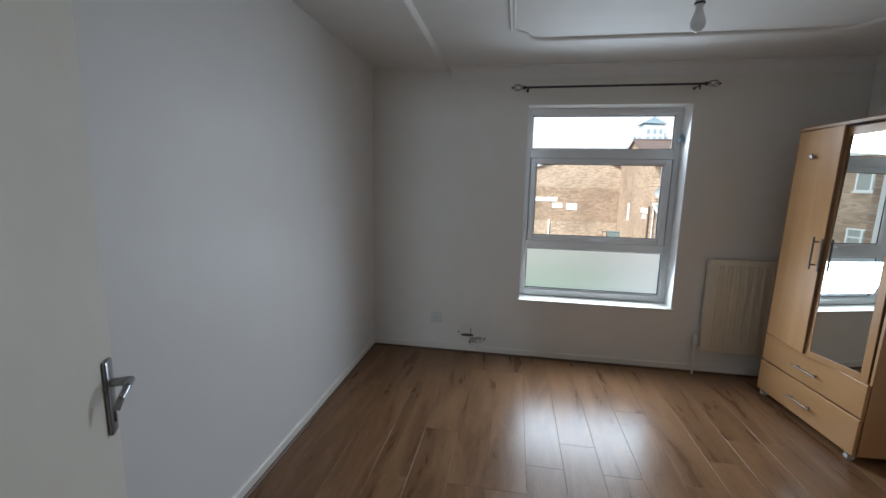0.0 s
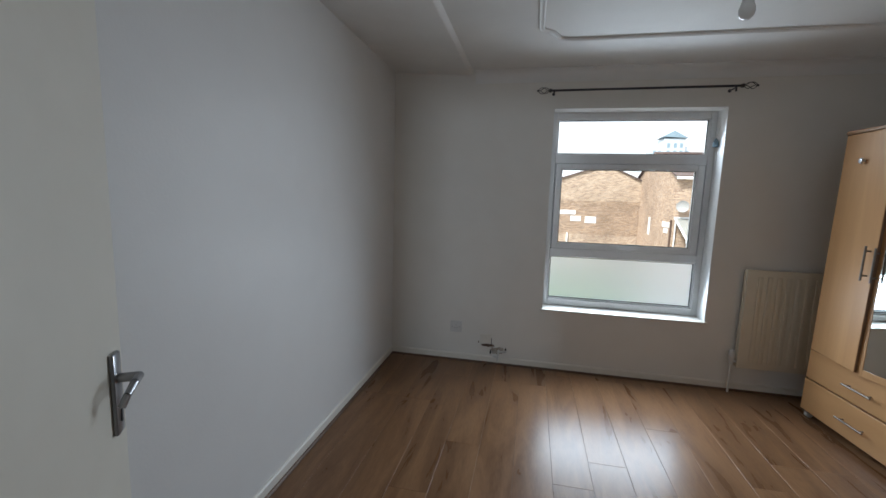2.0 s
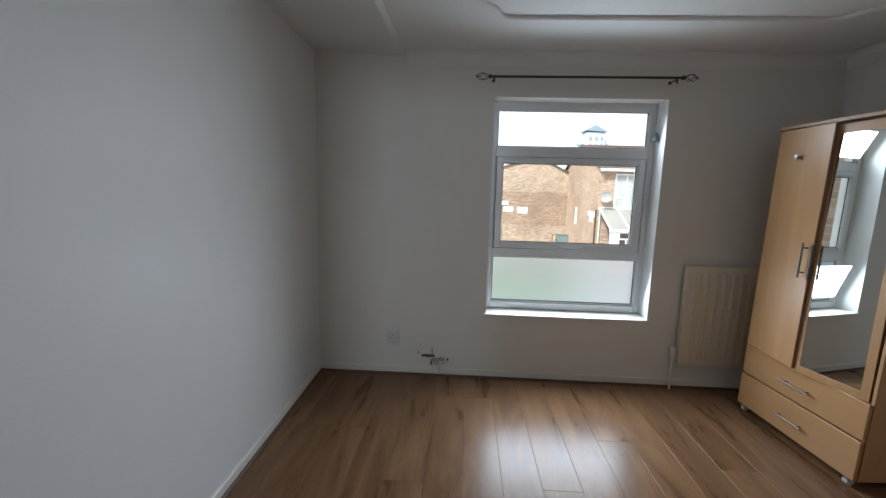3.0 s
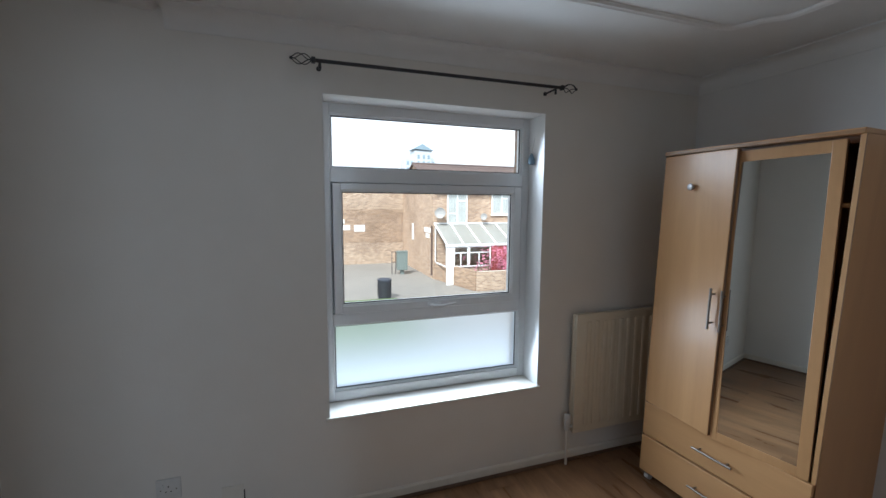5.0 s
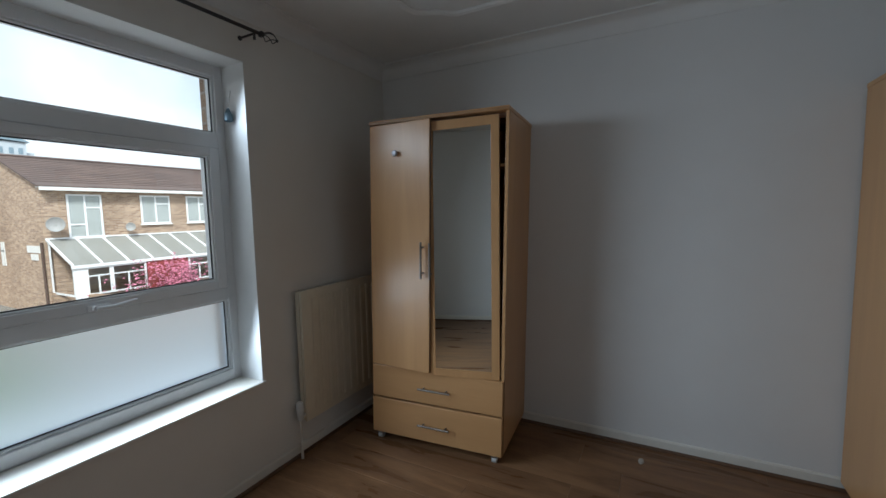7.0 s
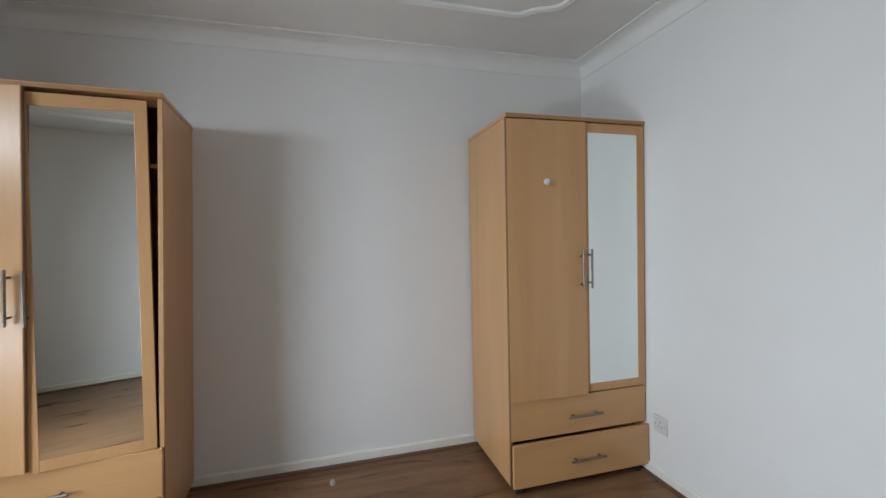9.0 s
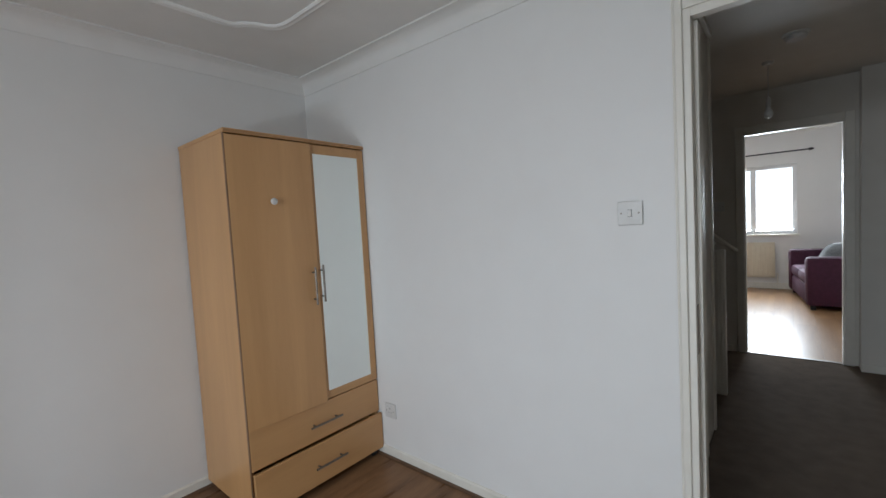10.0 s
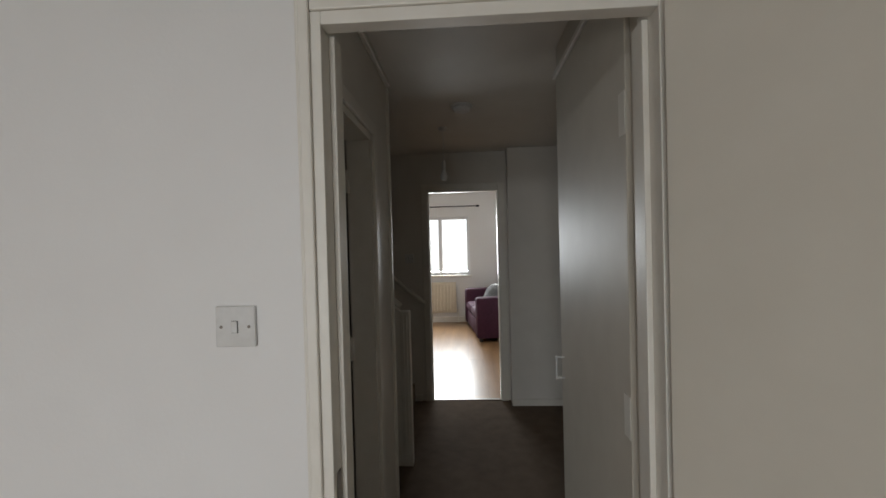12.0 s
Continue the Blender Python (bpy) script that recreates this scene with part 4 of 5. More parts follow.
for y0, y1 in ((-1.895, -1.845),):
    prof = [(0.50, 0.0), (2.34, 0.0), (2.34, 2.33), (2.0, 2.26), (0.56, 1.10), (0.50, 1.06)]
    a = [bm.verts.new((x, y0, z)) for x, z in prof]
    b = [bm.verts.new((x, y1, z)) for x, z in prof]
    for i in range(len(prof)):
        bm.faces.new((a[i], a[(i + 1) % 6], b[(i + 1) % 6], b[i]))
    bm.faces.new(a), bm.faces.new(list(reversed(b)))
part("balustrade_panel", bm, M_GLOSS, stair, "white closed balustrade panel")
boxes("newel_post", M_GLOSS, stair, (0.435, 0.50, -1.905, -1.835, 0, 1.06), bevel=0.006)
boxes("newel_bead", M_GLOSS, stair, (0.452, 0.463, -1.835, -1.828, 0.06, 1.04), (0.475, 0.484, -1.835, -1.828, 0.06, 1.04), bevel=0.003)
bm = bmesh.new()
rod(bm, (0.50, -1.87, 1.09), (2.0, -1.87, 2.29), 0.022, 10)
part("top_rail", bm, M_GLOSS, stair, "white sloping top rail", True)
bm = bmesh.new()
rod(bm, (0.45, HY + 0.145, 0.95), (1.75, HY + 0.145, 2.06), 0.02, 10)
part("handrail", bm, M_GLOSS, stair, "white wall handrail", True)

face_plate(pose(0.642, HY, 1.375), (0.086, 0.086), "white hall light switch near the far doorway", "light switch", "switch")
hall_light = thing("hall_pendant_light", pose(0.245, -2.25, HZ), "bare clear bulb on a short white flex", "ceiling light")
bm = bmesh.new()
turned(bm, [(0.036, 0), (0.036, -0.008), (0.028, -0.02), (0.006, -0.026)], Matrix.Identity(4), 20)
part("ceiling_rose", bm, M_PLASTIC, hall_light, "", True)
bm = bmesh.new()
rod(bm, (0, 0, -0.024), (0, 0, -0.25), 0.003, 8)
part("flex", bm, M_PLASTIC, hall_light)
bm = bmesh.new()
turned(bm, [(0.006, -0.245), (0.014, -0.255), (0.016, -0.305), (0.013, -0.312)], Matrix.Identity(4), 16)
part("lamp_holder", bm, M_PLASTIC, hall_light, "", True)
bm = bmesh.new()
turned(bm, [(0.012, -0.312), (0.015, -0.325), (0.025, -0.35), (0.027, -0.368), (0.019, -0.388), (0.004, -0.395)], Matrix.Identity(4), 18)
part("bulb", bm, M_BULB, hall_light, "", True)
alarm = thing("smoke_alarm", pose(0.100, -1.765, HZ), "round white smoke alarm on the hall ceiling", "smoke alarm")
bm = bmesh.new()
turned(bm, [(0.068, 0), (0.068, -0.01), (0.060, -0.012)], Matrix.Identity(4), 24)
part("base", bm, M_PLASTIC, alarm, "", True)
bm = bmesh.new()
turned(bm, [(0.055, -0.0125), (0.055, -0.026), (0.044, -0.038), (0.01, -0.041)], Matrix.Identity(4), 24)
part("cover", bm, M_PLASTIC, alarm, "", True)

# ---- far living room ----
FYW = -7.09
far_frame = thing("far_door_frame", pose(0, 0, 0), "white painted frame of the living room doorway", "door frame")
tagged(far_frame, kind="structure")
boxes("lining", M_GLOSS, far_frame, (-0.247, -0.207, HY - 0.1, HY + 0.003, 0, 2.047), (0.441, 0.481, HY - 0.1, HY + 0.003, 0, 2.047), (-0.207, 0.441, HY - 0.1, HY + 0.003, 2.007, 2.047))
boxes("architrave", M_GLOSS, far_frame, (-0.277, -0.217, HY + 0.003, HY + 0.018, 0, 2.08), (0.451, 0.511, HY + 0.003, HY + 0.018, 0, 2.08), (-0.217, 0.451, HY + 0.003, HY + 0.018, 2.0, 2.08), bevel=0.004)
boxes("threshold", M_STEEL, far_frame, (-0.207, 0.441, HY - 0.04, HY + 0.0, 0.0, 0.006), bevel=0.002, label="metal threshold strip")
structure("wall_far_window", M_WALL, "white living room wall with a window", "wall",
          (-1.9, 0.02, FYW - 0.25, FYW, 0, 2.85), (1.15, 2.6, FYW - 0.25, FYW, 0, 2.85), (0.02, 1.15, FYW - 0.25, FYW, 0, 0.90), (0.02, 1.15, FYW - 0.25, FYW, 2.02, 2.85))
structure("wall_far_left", M_WALL, "white living room wall", "wall", (2.5, 2.6, FYW, HY - 0.1, 0, 2.85))
structure("wall_far_right", M_WALL, "white living room wall behind the sofa", "wall", (-1.35, -1.25, FYW, HY - 0.1, 0, 2.85))
structure("wall_far_inner", M_WALL, "white living room wall beside the doorway", "wall", (-1.9, HX0 - 0.1, HY - 0.1, HY, 0, 2.85))
structure("ceiling_far", M_CEIL, "white living room ceiling", "ceiling", (-1.9, 2.6, FYW - 0.2, HY - 0.1, 2.58, 2.80))
window_2 = thing("window_2", pose(0, 0, 0), "white uPVC living room window with two casements", "window")
tagged(window_2, kind="structure")
boxes("window_frame", M_UPVC, window_2, (0.02, 0.075, FYW - 0.12, FYW - 0.06, 0.90, 2.02), (1.095, 1.15, FYW - 0.12, FYW - 0.06, 0.90, 2.02), (0.545, 0.62, FYW - 0.12, FYW - 0.06, 0.955, 1.965),
      (0.075, 1.095, FYW - 0.12, FYW - 0.06, 0.90, 0.955), (0.075, 1.095, FYW - 0.12, FYW - 0.06, 1.965, 2.02), bevel=0.004)
# frosted glass added so the panes read as white glare from outside
for x0, x1 in ((0.075, 0.545), (0.62, 1.095)):
    p = boxes("pane", M_FROST, window_2, (x0, x1, FYW - 0.092, FYW - 0.088, 0.955, 1.965))
    p.visible_shadow = False
boxes("window_sill", M_GLOSS, window_2, (-0.01, 1.18, FYW - 0.06, FYW + 0.04, 0.87, 0.9), bevel=0.005)
bm = bmesh.new()
sweep(bm, [(-1.25, FYW, 2.58), (2.5, FYW, 2.58)], cove)
tagged(part("cornice_far", bm, M_CEIL, smooth=True), "white coved living room cornice", "cornice", kind="structure")
structure("baseboard_far", M_GLOSS, "white living room skirting board", "skirting", (-1.25, 2.5, FYW, FYW + 0.014, 0, 0.10), bevel=0.003)
far_pole = thing("curtain_pole", pose(0, 0, 0), "dark metal curtain pole above the living room window", "curtain pole")
bm = bmesh.new()
rod(bm, (-0.10, FYW + 0.09, 2.205), (1.25, FYW + 0.09, 2.205), 0.011, 12)
part("pole", bm, M_BLACK, far_pole, "", True)
for x, s in ((-0.10, -1), (1.25, 1)):
    bm = bmesh.new()
    ball(bm, (x + s * 0.04, FYW + 0.09, 2.205), 0.026, 12, (1.6, 0.8, 0.8))
    part("finial", bm, M_BLACK, far_pole, "", True)
    bm = bmesh.new()
    rod(bm, (x - s * 0.06, FYW, 2.205), (x - s * 0.06, FYW + 0.09, 2.205), 0.007, 8)
    part("bracket", bm, M_BLACK, far_pole)
far_rad = thing("radiator", pose(0.300, FYW, 0), "cream panel radiator under the living room window", "radiator")
bm = bmesh.new()
box(bm, 0, 0.95, 0.045, 0.062, 0.19, 0.77, 0.006)
panel = part("panel", bm, M_RAD, far_rad, "", True)
for k in range(14):
    boxes("rib", M_RAD, panel, (0.05 + k * 0.062, 0.08 + k * 0.062, 0.0621, 0.068, 0.23, 0.73), bevel=0.002)
for bx in (0.15, 0.75):
    boxes("bracket", M_RAD, far_rad, (bx, bx + 0.03, 0.0, 0.045, 0.25, 0.7))
bm = bmesh.new()
rod(bm, (-0.03, 0.05, 0.0), (-0.03, 0.05, 0.26), 0.008)
rod(bm, (-0.03, 0.05, 0.25), (0.01, 0.05, 0.25), 0.008)
part("pipe", bm, M_GLOSS, far_rad, "white pipe", True)

sofa = thing("sofa", pose(-1.033, -6.812, 0, 0, 0, 7), "plum velvet sofa on the living room floor", "sofa")
def soft_box(name, d, mat, parent, r=0.04, label=""):
    bm = bmesh.new()
    box(bm, *d, bevel=r)
    return part(name, bm, mat, parent, label, True)
soft_box("base", (0.0, 1.14, 0.0, 1.12, 0.05, 0.30), M_PLUM, sofa)
soft_box("backrest", (0.0, 0.24, 0.0, 1.12, 0.301, 0.82), M_PLUM, sofa, 0.06)
soft_box("arm", (0.0, 1.16, 1.122, 1.30, 0.05, 0.68), M_PLUM, sofa, 0.05)
soft_box("arm", (0.0, 1.16, -0.18, -0.002, 0.05, 0.68), M_PLUM, sofa, 0.05)
soft_box("seat_cushion", (0.245, 1.15, 0.005, 0.56, 0.302, 0.46), M_PLUM, sofa, 0.05)
soft_box("seat_cushion", (0.245, 1.15, 0.565, 1.118, 0.302, 0.46), M_PLUM, sofa, 0.05)
for fx in (0.06, 1.06):
    for fy in (-0.12, 1.2):
        boxes("foot", M_DARK, sofa, (fx, fx + 0.05, fy, fy + 0.05, 0.0, 0.05))
for cy, cz, tilt in ((-5.68, 0.66, 20), (-6.08, 0.63, 12)):
    bm = bmesh.new()
    bmesh.ops.create_uvsphere(bm, u_segments=20, v_segments=12, radius=0.5)
    for v in bm.verts:
        for ax in range(2):
            v.co[ax] = math.copysign(abs(v.co[ax] * 2) ** 0.6 / 2, v.co[ax])
    bmesh.ops.scale(bm, vec=(0.46, 0.42, 0.16), verts=bm.verts)
    bmesh.ops.transform(bm, matrix=pose(-0.34, cy, cz - 0.03, 0, 58, 40), verts=bm.verts)
    cushion = part("cushion", bm, M_FUR, None, smooth=True)
    bm = bmesh.new()
    ring = []
    for i in range(28):
        a = i * math.tau / 28
        c, s = math.cos(a), math.sin(a)
        ring.append(Vector((math.copysign(abs(c) ** 0.6, c) * 0.232, math.copysign(abs(s) ** 0.6, s) * 0.212, 0)))
    for p, q in zip(ring, ring[1:] + ring[:1]):
        rod(bm, p, q, 0.011, 6)
    bmesh.ops.transform(bm, matrix=pose(-0.34, cy, cz - 0.03, 0, 58, 40), verts=bm.verts)
    part("piping", bm, M_SIGN, cushion, "pale piping", True)
    tagged(cushion, "grey fluffy cushion with pale piping on the plum sofa", "cushion")

# ---- outdoors ----
structure("ground", M_TARMAC, "grey tarmac yard between the houses", "ground", (-900, 900, -900, 1500, GROUND - 0.5, GROUND))
bm = bmesh.new()
box(bm, -6, 4.3, 13.8, 19.4, GROUND + 0.001, GROUND + 0.09, 0.02)
tagged(part("grass_verge", bm, M_GRASS), "patchy green grass verge", "grass", kind="structure")
# slab added, pale and bluish, for the blue-white glow through the frosted pane
structure("pavement", M_CONCRETE, "pale bluish slab added below the window", "pavement", (-25, 25, 3.65, 11.5, GROUND + 0.001, GROUND + 0.1))
structure("own_facade", M_BRICK_B, "brick outer face of the flat", "facade",
          (XL - 3, WX0, YW + 0.281, YW + 0.34, GROUND, 3.2), (WX1, 6, YW + 0.281, YW + 0.34, GROUND, 3.2), (WX0, WX1, YW + 0.281, YW + 0.34, GROUND, WZ0 - 0.03), (WX0, WX1, YW + 0.281, YW + 0.34, WZ1, 3.2))


def gable_house(name, m, length, depth, eave, ridge, brick, label):
    """A house whose front runs along +x at y = 0, with its gable ends at x = 0 and x = length. The ground is at z = 0."""
    th = thing(name, m, label, "house")
    bm = bmesh.new()
    prof = [(0, 0), (depth, 0), (depth, eave), (depth / 2, ridge), (0, eave)]
    a = [bm.verts.new((0, y, z)) for y, z in prof]
    b = [bm.verts.new((length, y, z)) for y, z in prof]
    for i in range(5):
        bm.faces.new((a[i], a[(i + 1) % 5], b[(i + 1) % 5], b[i]))
    bm.faces.new(a), bm.faces.new(list(reversed(b)))
    part("wall", bm, brick, th)
    slope = math.hypot(depth / 2, ridge - eave)
    rows = 14
    bm = bmesh.new()
    for side in (0, 1):
        for r in range(rows):
            u0, u1 = r / rows, (r + 1) / rows
            off = 0.35 * (1 if r == 0 else 0)
            for (u, lift) in (((u0, u1), 0.0),):
                y0 = depth / 2 * u[0] - (0.3 if r == 0 else 0)
                y1 = depth / 2 * u[1]
                z0 = eave + (ridge - eave) * u[0] - (0.3 * (ridge - eave) / (depth / 2) if r == 0 else 0)
                z1 = eave + (ridge - eave) * u[1]
                if side:
                    y0, y1 = depth - y0, depth - y1
                v = [bm.verts.new(c) for c in ((-0.15, y0, z0 + 0.10), (length + 0.15, y0, z0 + 0.10), (length + 0.15, y1, z1 + 0.05), (-0.15, y1, z1 + 0.05),
                                               (-0.15, y0, z0 + 0.02), (length + 0.15, y0, z0 + 0.02), (length + 0.15, y1, z1 + 0.01), (-0.15, y1, z1 + 0.01))]
                for q in ((0, 1, 2, 3), (4, 7, 6, 5), (0, 4, 5, 1), (2, 6, 7, 3), (1, 5, 6, 2), (0, 3, 7, 4)):
                    bm.faces.new([v[i] for i in q])
    roof = part("roof", bm, M_ROOF, th, "brown tiled pitched roof")
    boxes("ridge_tiles", M_ROOF, roof, (-0.15, length + 0.15, depth / 2 - 0.12, depth / 2 + 0.12, ridge + 0.04, ridge + 0.14), bevel=0.04)
    boxes("gutter", M_SIGN, th, (-0.1, length + 0.1, -0.38, -0.30, eave - 0.22, eave - 0.08), (-0.1, length + 0.1, -0.30, 0.0, eave - 0.10, eave - 0.06), bevel=0.01, label="white gutter and fascia")
    return th


def house_window(parent, x, z, w, h, mullion=0.5, low=0.0):
    """A white casement window on a house front (y = 0): frame, panes and net curtain."""
    f = boxes("window", M_UPVC, parent, (x, x + w, -0.05, -0.003, z, z + 0.07), (x, x + w, -0.05, -0.003, z + h - 0.07, z + h), (x, x + 0.07, -0.05, -0.003, z + 0.07, z + h - 0.07),
              (x + w - 0.07, x + w, -0.05, -0.003, z + 0.07, z + h - 0.07), (x + w * mullion - 0.035, x + w * mullion + 0.035, -0.05, -0.003, z + 0.07, z + h - 0.07),
              (x + w * mullion + 0.035, x + w - 0.07, -0.05, -0.003, z + h * 0.68, z + h * 0.68 + 0.06),
              *(((x + 0.07, x + w * mullion - 0.035, -0.05, -0.003, z + low, z + low + 0.07),) if low else ()))
    boxes("curtain", M_CURTAIN, f, (x + 0.07, x + w - 0.07, -0.022, -0.012, z + 0.07, z + h - 0.07), label="pale net curtain")
    g = boxes("pane", M_GLASS, f, (x + 0.07, x + w - 0.07, -0.034, -0.030, z + 0.07, z + h - 0.07))
    g.visible_shadow = False
    boxes("sill", M_SIGN, f, (x - 0.05, x + w + 0.05, -0.09, -0.003, z - 0.06, z - 0.001))
    return f


# terraced house across the yard, gable towards the yard
HB = gable_house("terraced_house", pose(7.52, 24.0, GROUND), 26.0, 8.4, 5.45, 6.94, M_BRICK_B, "tan brick terraced house with white windows")
house_window(HB, 0.83, 3.216, 1.26, 1.89, 0.5, low=0.55)
for hx in (3.67, 5.87, 9.3, 12.6):
    house_window(HB, hx, 3.733, 1.36, 1.39, 0.5)
bm = bmesh.new()
turned(bm, [(0.02, -0.06), (0.15, -0.05), (0.27, -0.01), (0.31, 0.05), (0.30, 0.055), (0.25, 0.0), (0.03, -0.045)], Matrix.Translation((0.29, -0.38, 3.83)) @ Matrix.Rotation(radians(80), 4, "X") @ Matrix.Rotation(radians(-25), 4, "Y"), 20)
rod(bm, (0.29, -0.36, 3.83), (0.29, -0.003, 3.67), 0.03, 8)
part("satellite_dish", bm, M_DISH, HB, "grey satellite dish", True)
bm = bmesh.new()
turned(bm, [(0.02, -0.04), (0.10, -0.03), (0.18, 0.0), (0.20, 0.03), (0.19, 0.035), (0.16, 0.0), (0.03, -0.03)], Matrix.Translation((3.05, -0.30, 3.62)) @ Matrix.Rotation(radians(80), 4, "X") @ Matrix.Rotation(radians(-35), 4, "Y"), 18)
rod(bm, (3.05, -0.28, 3.62), (3.05, -0.003, 3.45), 0.02, 8)
part("satellite_dish", bm, M_DISH, HB, "small grey satellite dish", True)
for dz, dy, w, h in ((2.84, 4.45, 0.40, 0.44), (2.32, 4.45, 0.44, 0.72), (2.80, 1.10, 1.25, 0.30), (2.46, 1.05, 0.70, 0.26)):
    boxes("sign", M_SIGN, HB, (-0.03, -0.003, dy - w / 2, dy + w / 2, dz - h / 2, dz + h / 2), label="small white sign on the gable")
bm = bmesh.new()
rod(bm, (-0.06, 0.12, 0.2), (-0.06, 0.12, 3.1), 0.05, 10)
part("downpipe", bm, M_TWIG, HB, "brown downpipe")

# lean-to conservatory on the front
cons = thing("conservatory", pose(7.58, 21.9, GROUND), "white framed lean-to conservatory with ribbed clear roof", "conservatory")
CL_, CW_, CE_, CT_, NR = 12.5, 2.05, 2.20, 3.17, 13
for k in range(NR):
    bm = bmesh.new()
    x0, x1 = k * CL_ / NR + 0.04, (k + 1) * CL_ / NR - 0.04
    v = [bm.verts.new(c) for c in ((x0, 0, CE_), (x1, 0, CE_), (x1, CW_, CT_), (x0, CW_, CT_), (x0, 0, CE_ + 0.03), (x1, 0, CE_ + 0.03), (x1, CW_, CT_ + 0.03), (x0, CW_, CT_ + 0.03))]
    for q in ((0, 3, 2, 1), (4, 5, 6, 7), (0, 1, 5, 4), (2, 3, 7, 6), (1, 2, 6, 5), (0, 4, 7, 3)):
        bm.faces.new([v[i] for i in q])
    part("roof_panel", bm, M_POLY, cons, "grey translucent roof sheet")
for k in range(NR + 1):
    bm = bmesh.new()
    x = k * CL_ / NR
    v = [bm.verts.new((x + sx, y, z + sz)) for y, z in ((-0.05, CE_), (CW_, CT_ + 0.02)) for sx in (-0.035, 0.035) for sz in (-0.02, 0.06)]
    for q in ((0, 1, 3, 2), (4, 6, 7, 5), (0, 4, 5, 1), (2, 3, 7, 6), (1, 5, 7, 3), (0, 2, 6, 4)):
        bm.faces.new([v[i] for i in q])
    part("rafter", bm, M_UPVC, cons)
boxes("eaves_beam", M_UPVC, cons, (-0.05, CL_ + 0.05, -0.06, -0.002, CE_ - 0.11, CE_ + 0.01))
boxes("wall_plate", M_UPVC, cons, (-0.03, CL_, CW_ - 0.04, CW_ + 0.04, CT_ + 0.04, CT_ + 0.10))
boxes("end_panel", M_UPVC, cons, (0.02, 0.42, 0.0, 0.05, 0, CE_ - 0.11), label="white end panel")
boxes("end_rail", M_UPVC, cons, (0.02, 0.07, 0.06, CW_, 0.95, 1.02), (0.02, 0.07, CW_ - 0.06, CW_, 1.02, CT_ - 0.06), (0.02, 0.07, 0.06, 0.12, 1.02, CE_ - 0.1))
for x0, x1 in ((0.42, 1.30), (1.30, 2.62), (4.50, 5.6), (5.6, 7.0), (7.0, 8.6), (8.6, 10.4), (10.4, CL_)):
    f = boxes("window", M_UPVC, cons, (x0 + 0.001, x0 + 0.07, 0.0, 0.06, 0.95, CE_ - 0.112), (x1 - 0.07, x1 - 0.001, 0.0, 0.06, 0.95, CE_ - 0.112), (x0 + 0.07, x1 - 0.07, 0.0, 0.06, 0.95, 1.02),
              (x0 + 0.07, x1 - 0.07, 0.0, 0.06, CE_ - 0.18, CE_ - 0.112), (x0 + 0.07, x1 - 0.07, 0.0, 0.06, 1.70, 1.75), (x0 + (x1 - x0) * 0.45, x0 + (x1 - x0) * 0.45 + 0.05, 0.002, 0.058, 1.02, 1.70))
    g = boxes("pane", M_GLASS, f, (x0 + 0.07, x1 - 0.07, 0.028, 0.034, 1.02, CE_ - 0.18))
    g.visible_shadow = False
boxes("red_panel", M_RED, cons, (2.66, 4.46, 0.0, 0.05, 0.0, CE_ - 0.112), label="dark red painted screen")
boxes("sill_wall", M_BRICK_A, cons, (0.43, 2.62, 0.065, 0.20, 0, 0.94), (4.50, CL_, 0.065, 0.20, 0, 0.94), label="low brick wall")

# garden wall
structure("garden_wall_brick", M_BRICK_A, "low brown brick garden wall", "garden wall", (8.50, 30, 19.95, 20.17, GROUND, -1.72))
# darker brick here puts this wall's shadow into its colour
structure("garden_wall_front", M_BRICK_G, "low brick garden wall, darkened for shade", "garden wall", (0, 4.0, -0.11, 0.11, GROUND, -1.70)).matrix_world = pose(7.66, 23.95, 0, 0, 0, -77.5)


def shrub(m, height, spread, twigs, blooms, seed, label, mat):
    """A bare branching shrub with small blossom clumps."""
    rg = random.Random(seed)
    th = thing("blossom_shrub", m, label, "shrub")
    bm = bmesh.new()
    tips = []
    for k in range(twigs):
        a = rg.uniform(0, math.tau)
        p = Vector((rg.uniform(-0.1, 0.1), rg.uniform(-0.1, 0.1), 0))
        d = Vector((math.cos(a) * rg.uniform(0.1, 0.6) * spread, math.sin(a) * rg.uniform(0.1, 0.4) * spread, 1)).normalized()
        r = 0.022
        for i in range(6):
            q = p + d * height / 6 * rg.uniform(0.8, 1.2)
            rod(bm, p, q, r, 5, r * 0.75)
            if i > 1:
                tips += [p.lerp(q, rg.random()) + Vector([rg.gauss(0, 0.14) for _ in range(3)]) for _ in range(blooms)]
                e = (d + Vector([rg.gauss(0, 0.6) for _ in range(3)])).normalized() * 0.4
                rod(bm, q, q + e, r * 0.5, 4, r * 0.2)
                tips += [q + e * rg.random() + Vector([rg.gauss(0, 0.06) for _ in range(3)]) for _ in range(blooms)]
            d = (d + Vector([rg.gauss(0, 0.2) for _ in range(3)])).normalized()
            p, r = q, r * 0.75
    part("branches", bm, M_TWIG, th)
    bm = bmesh.new()
    for t in tips:
        bmesh.ops.create_icosphere(bm, subdivisions=1, radius=rg.uniform(0.022, 0.05), matrix=Matrix.Translation(t) @ Matrix.Rotation(rg.uniform(0, 3), 4, "X") @ Matrix.Diagonal((1.3, 0.8, 0.6, 1)))
    tagged(part("blossom", bm, mat, th, "clusters of pink blossom"), kind="stuff")
    return th


shrub(pose(10.7, 21.0, GROUND), 1.9, 1.0, 16, 5, 3, "flowering shrub thick with pink blossom", M_PINK)
shrub(pose(11.6, 21.1, GROUND), 1.8, 1.0, 12, 4, 4, "flowering shrub thick with pink blossom", M_PINK)
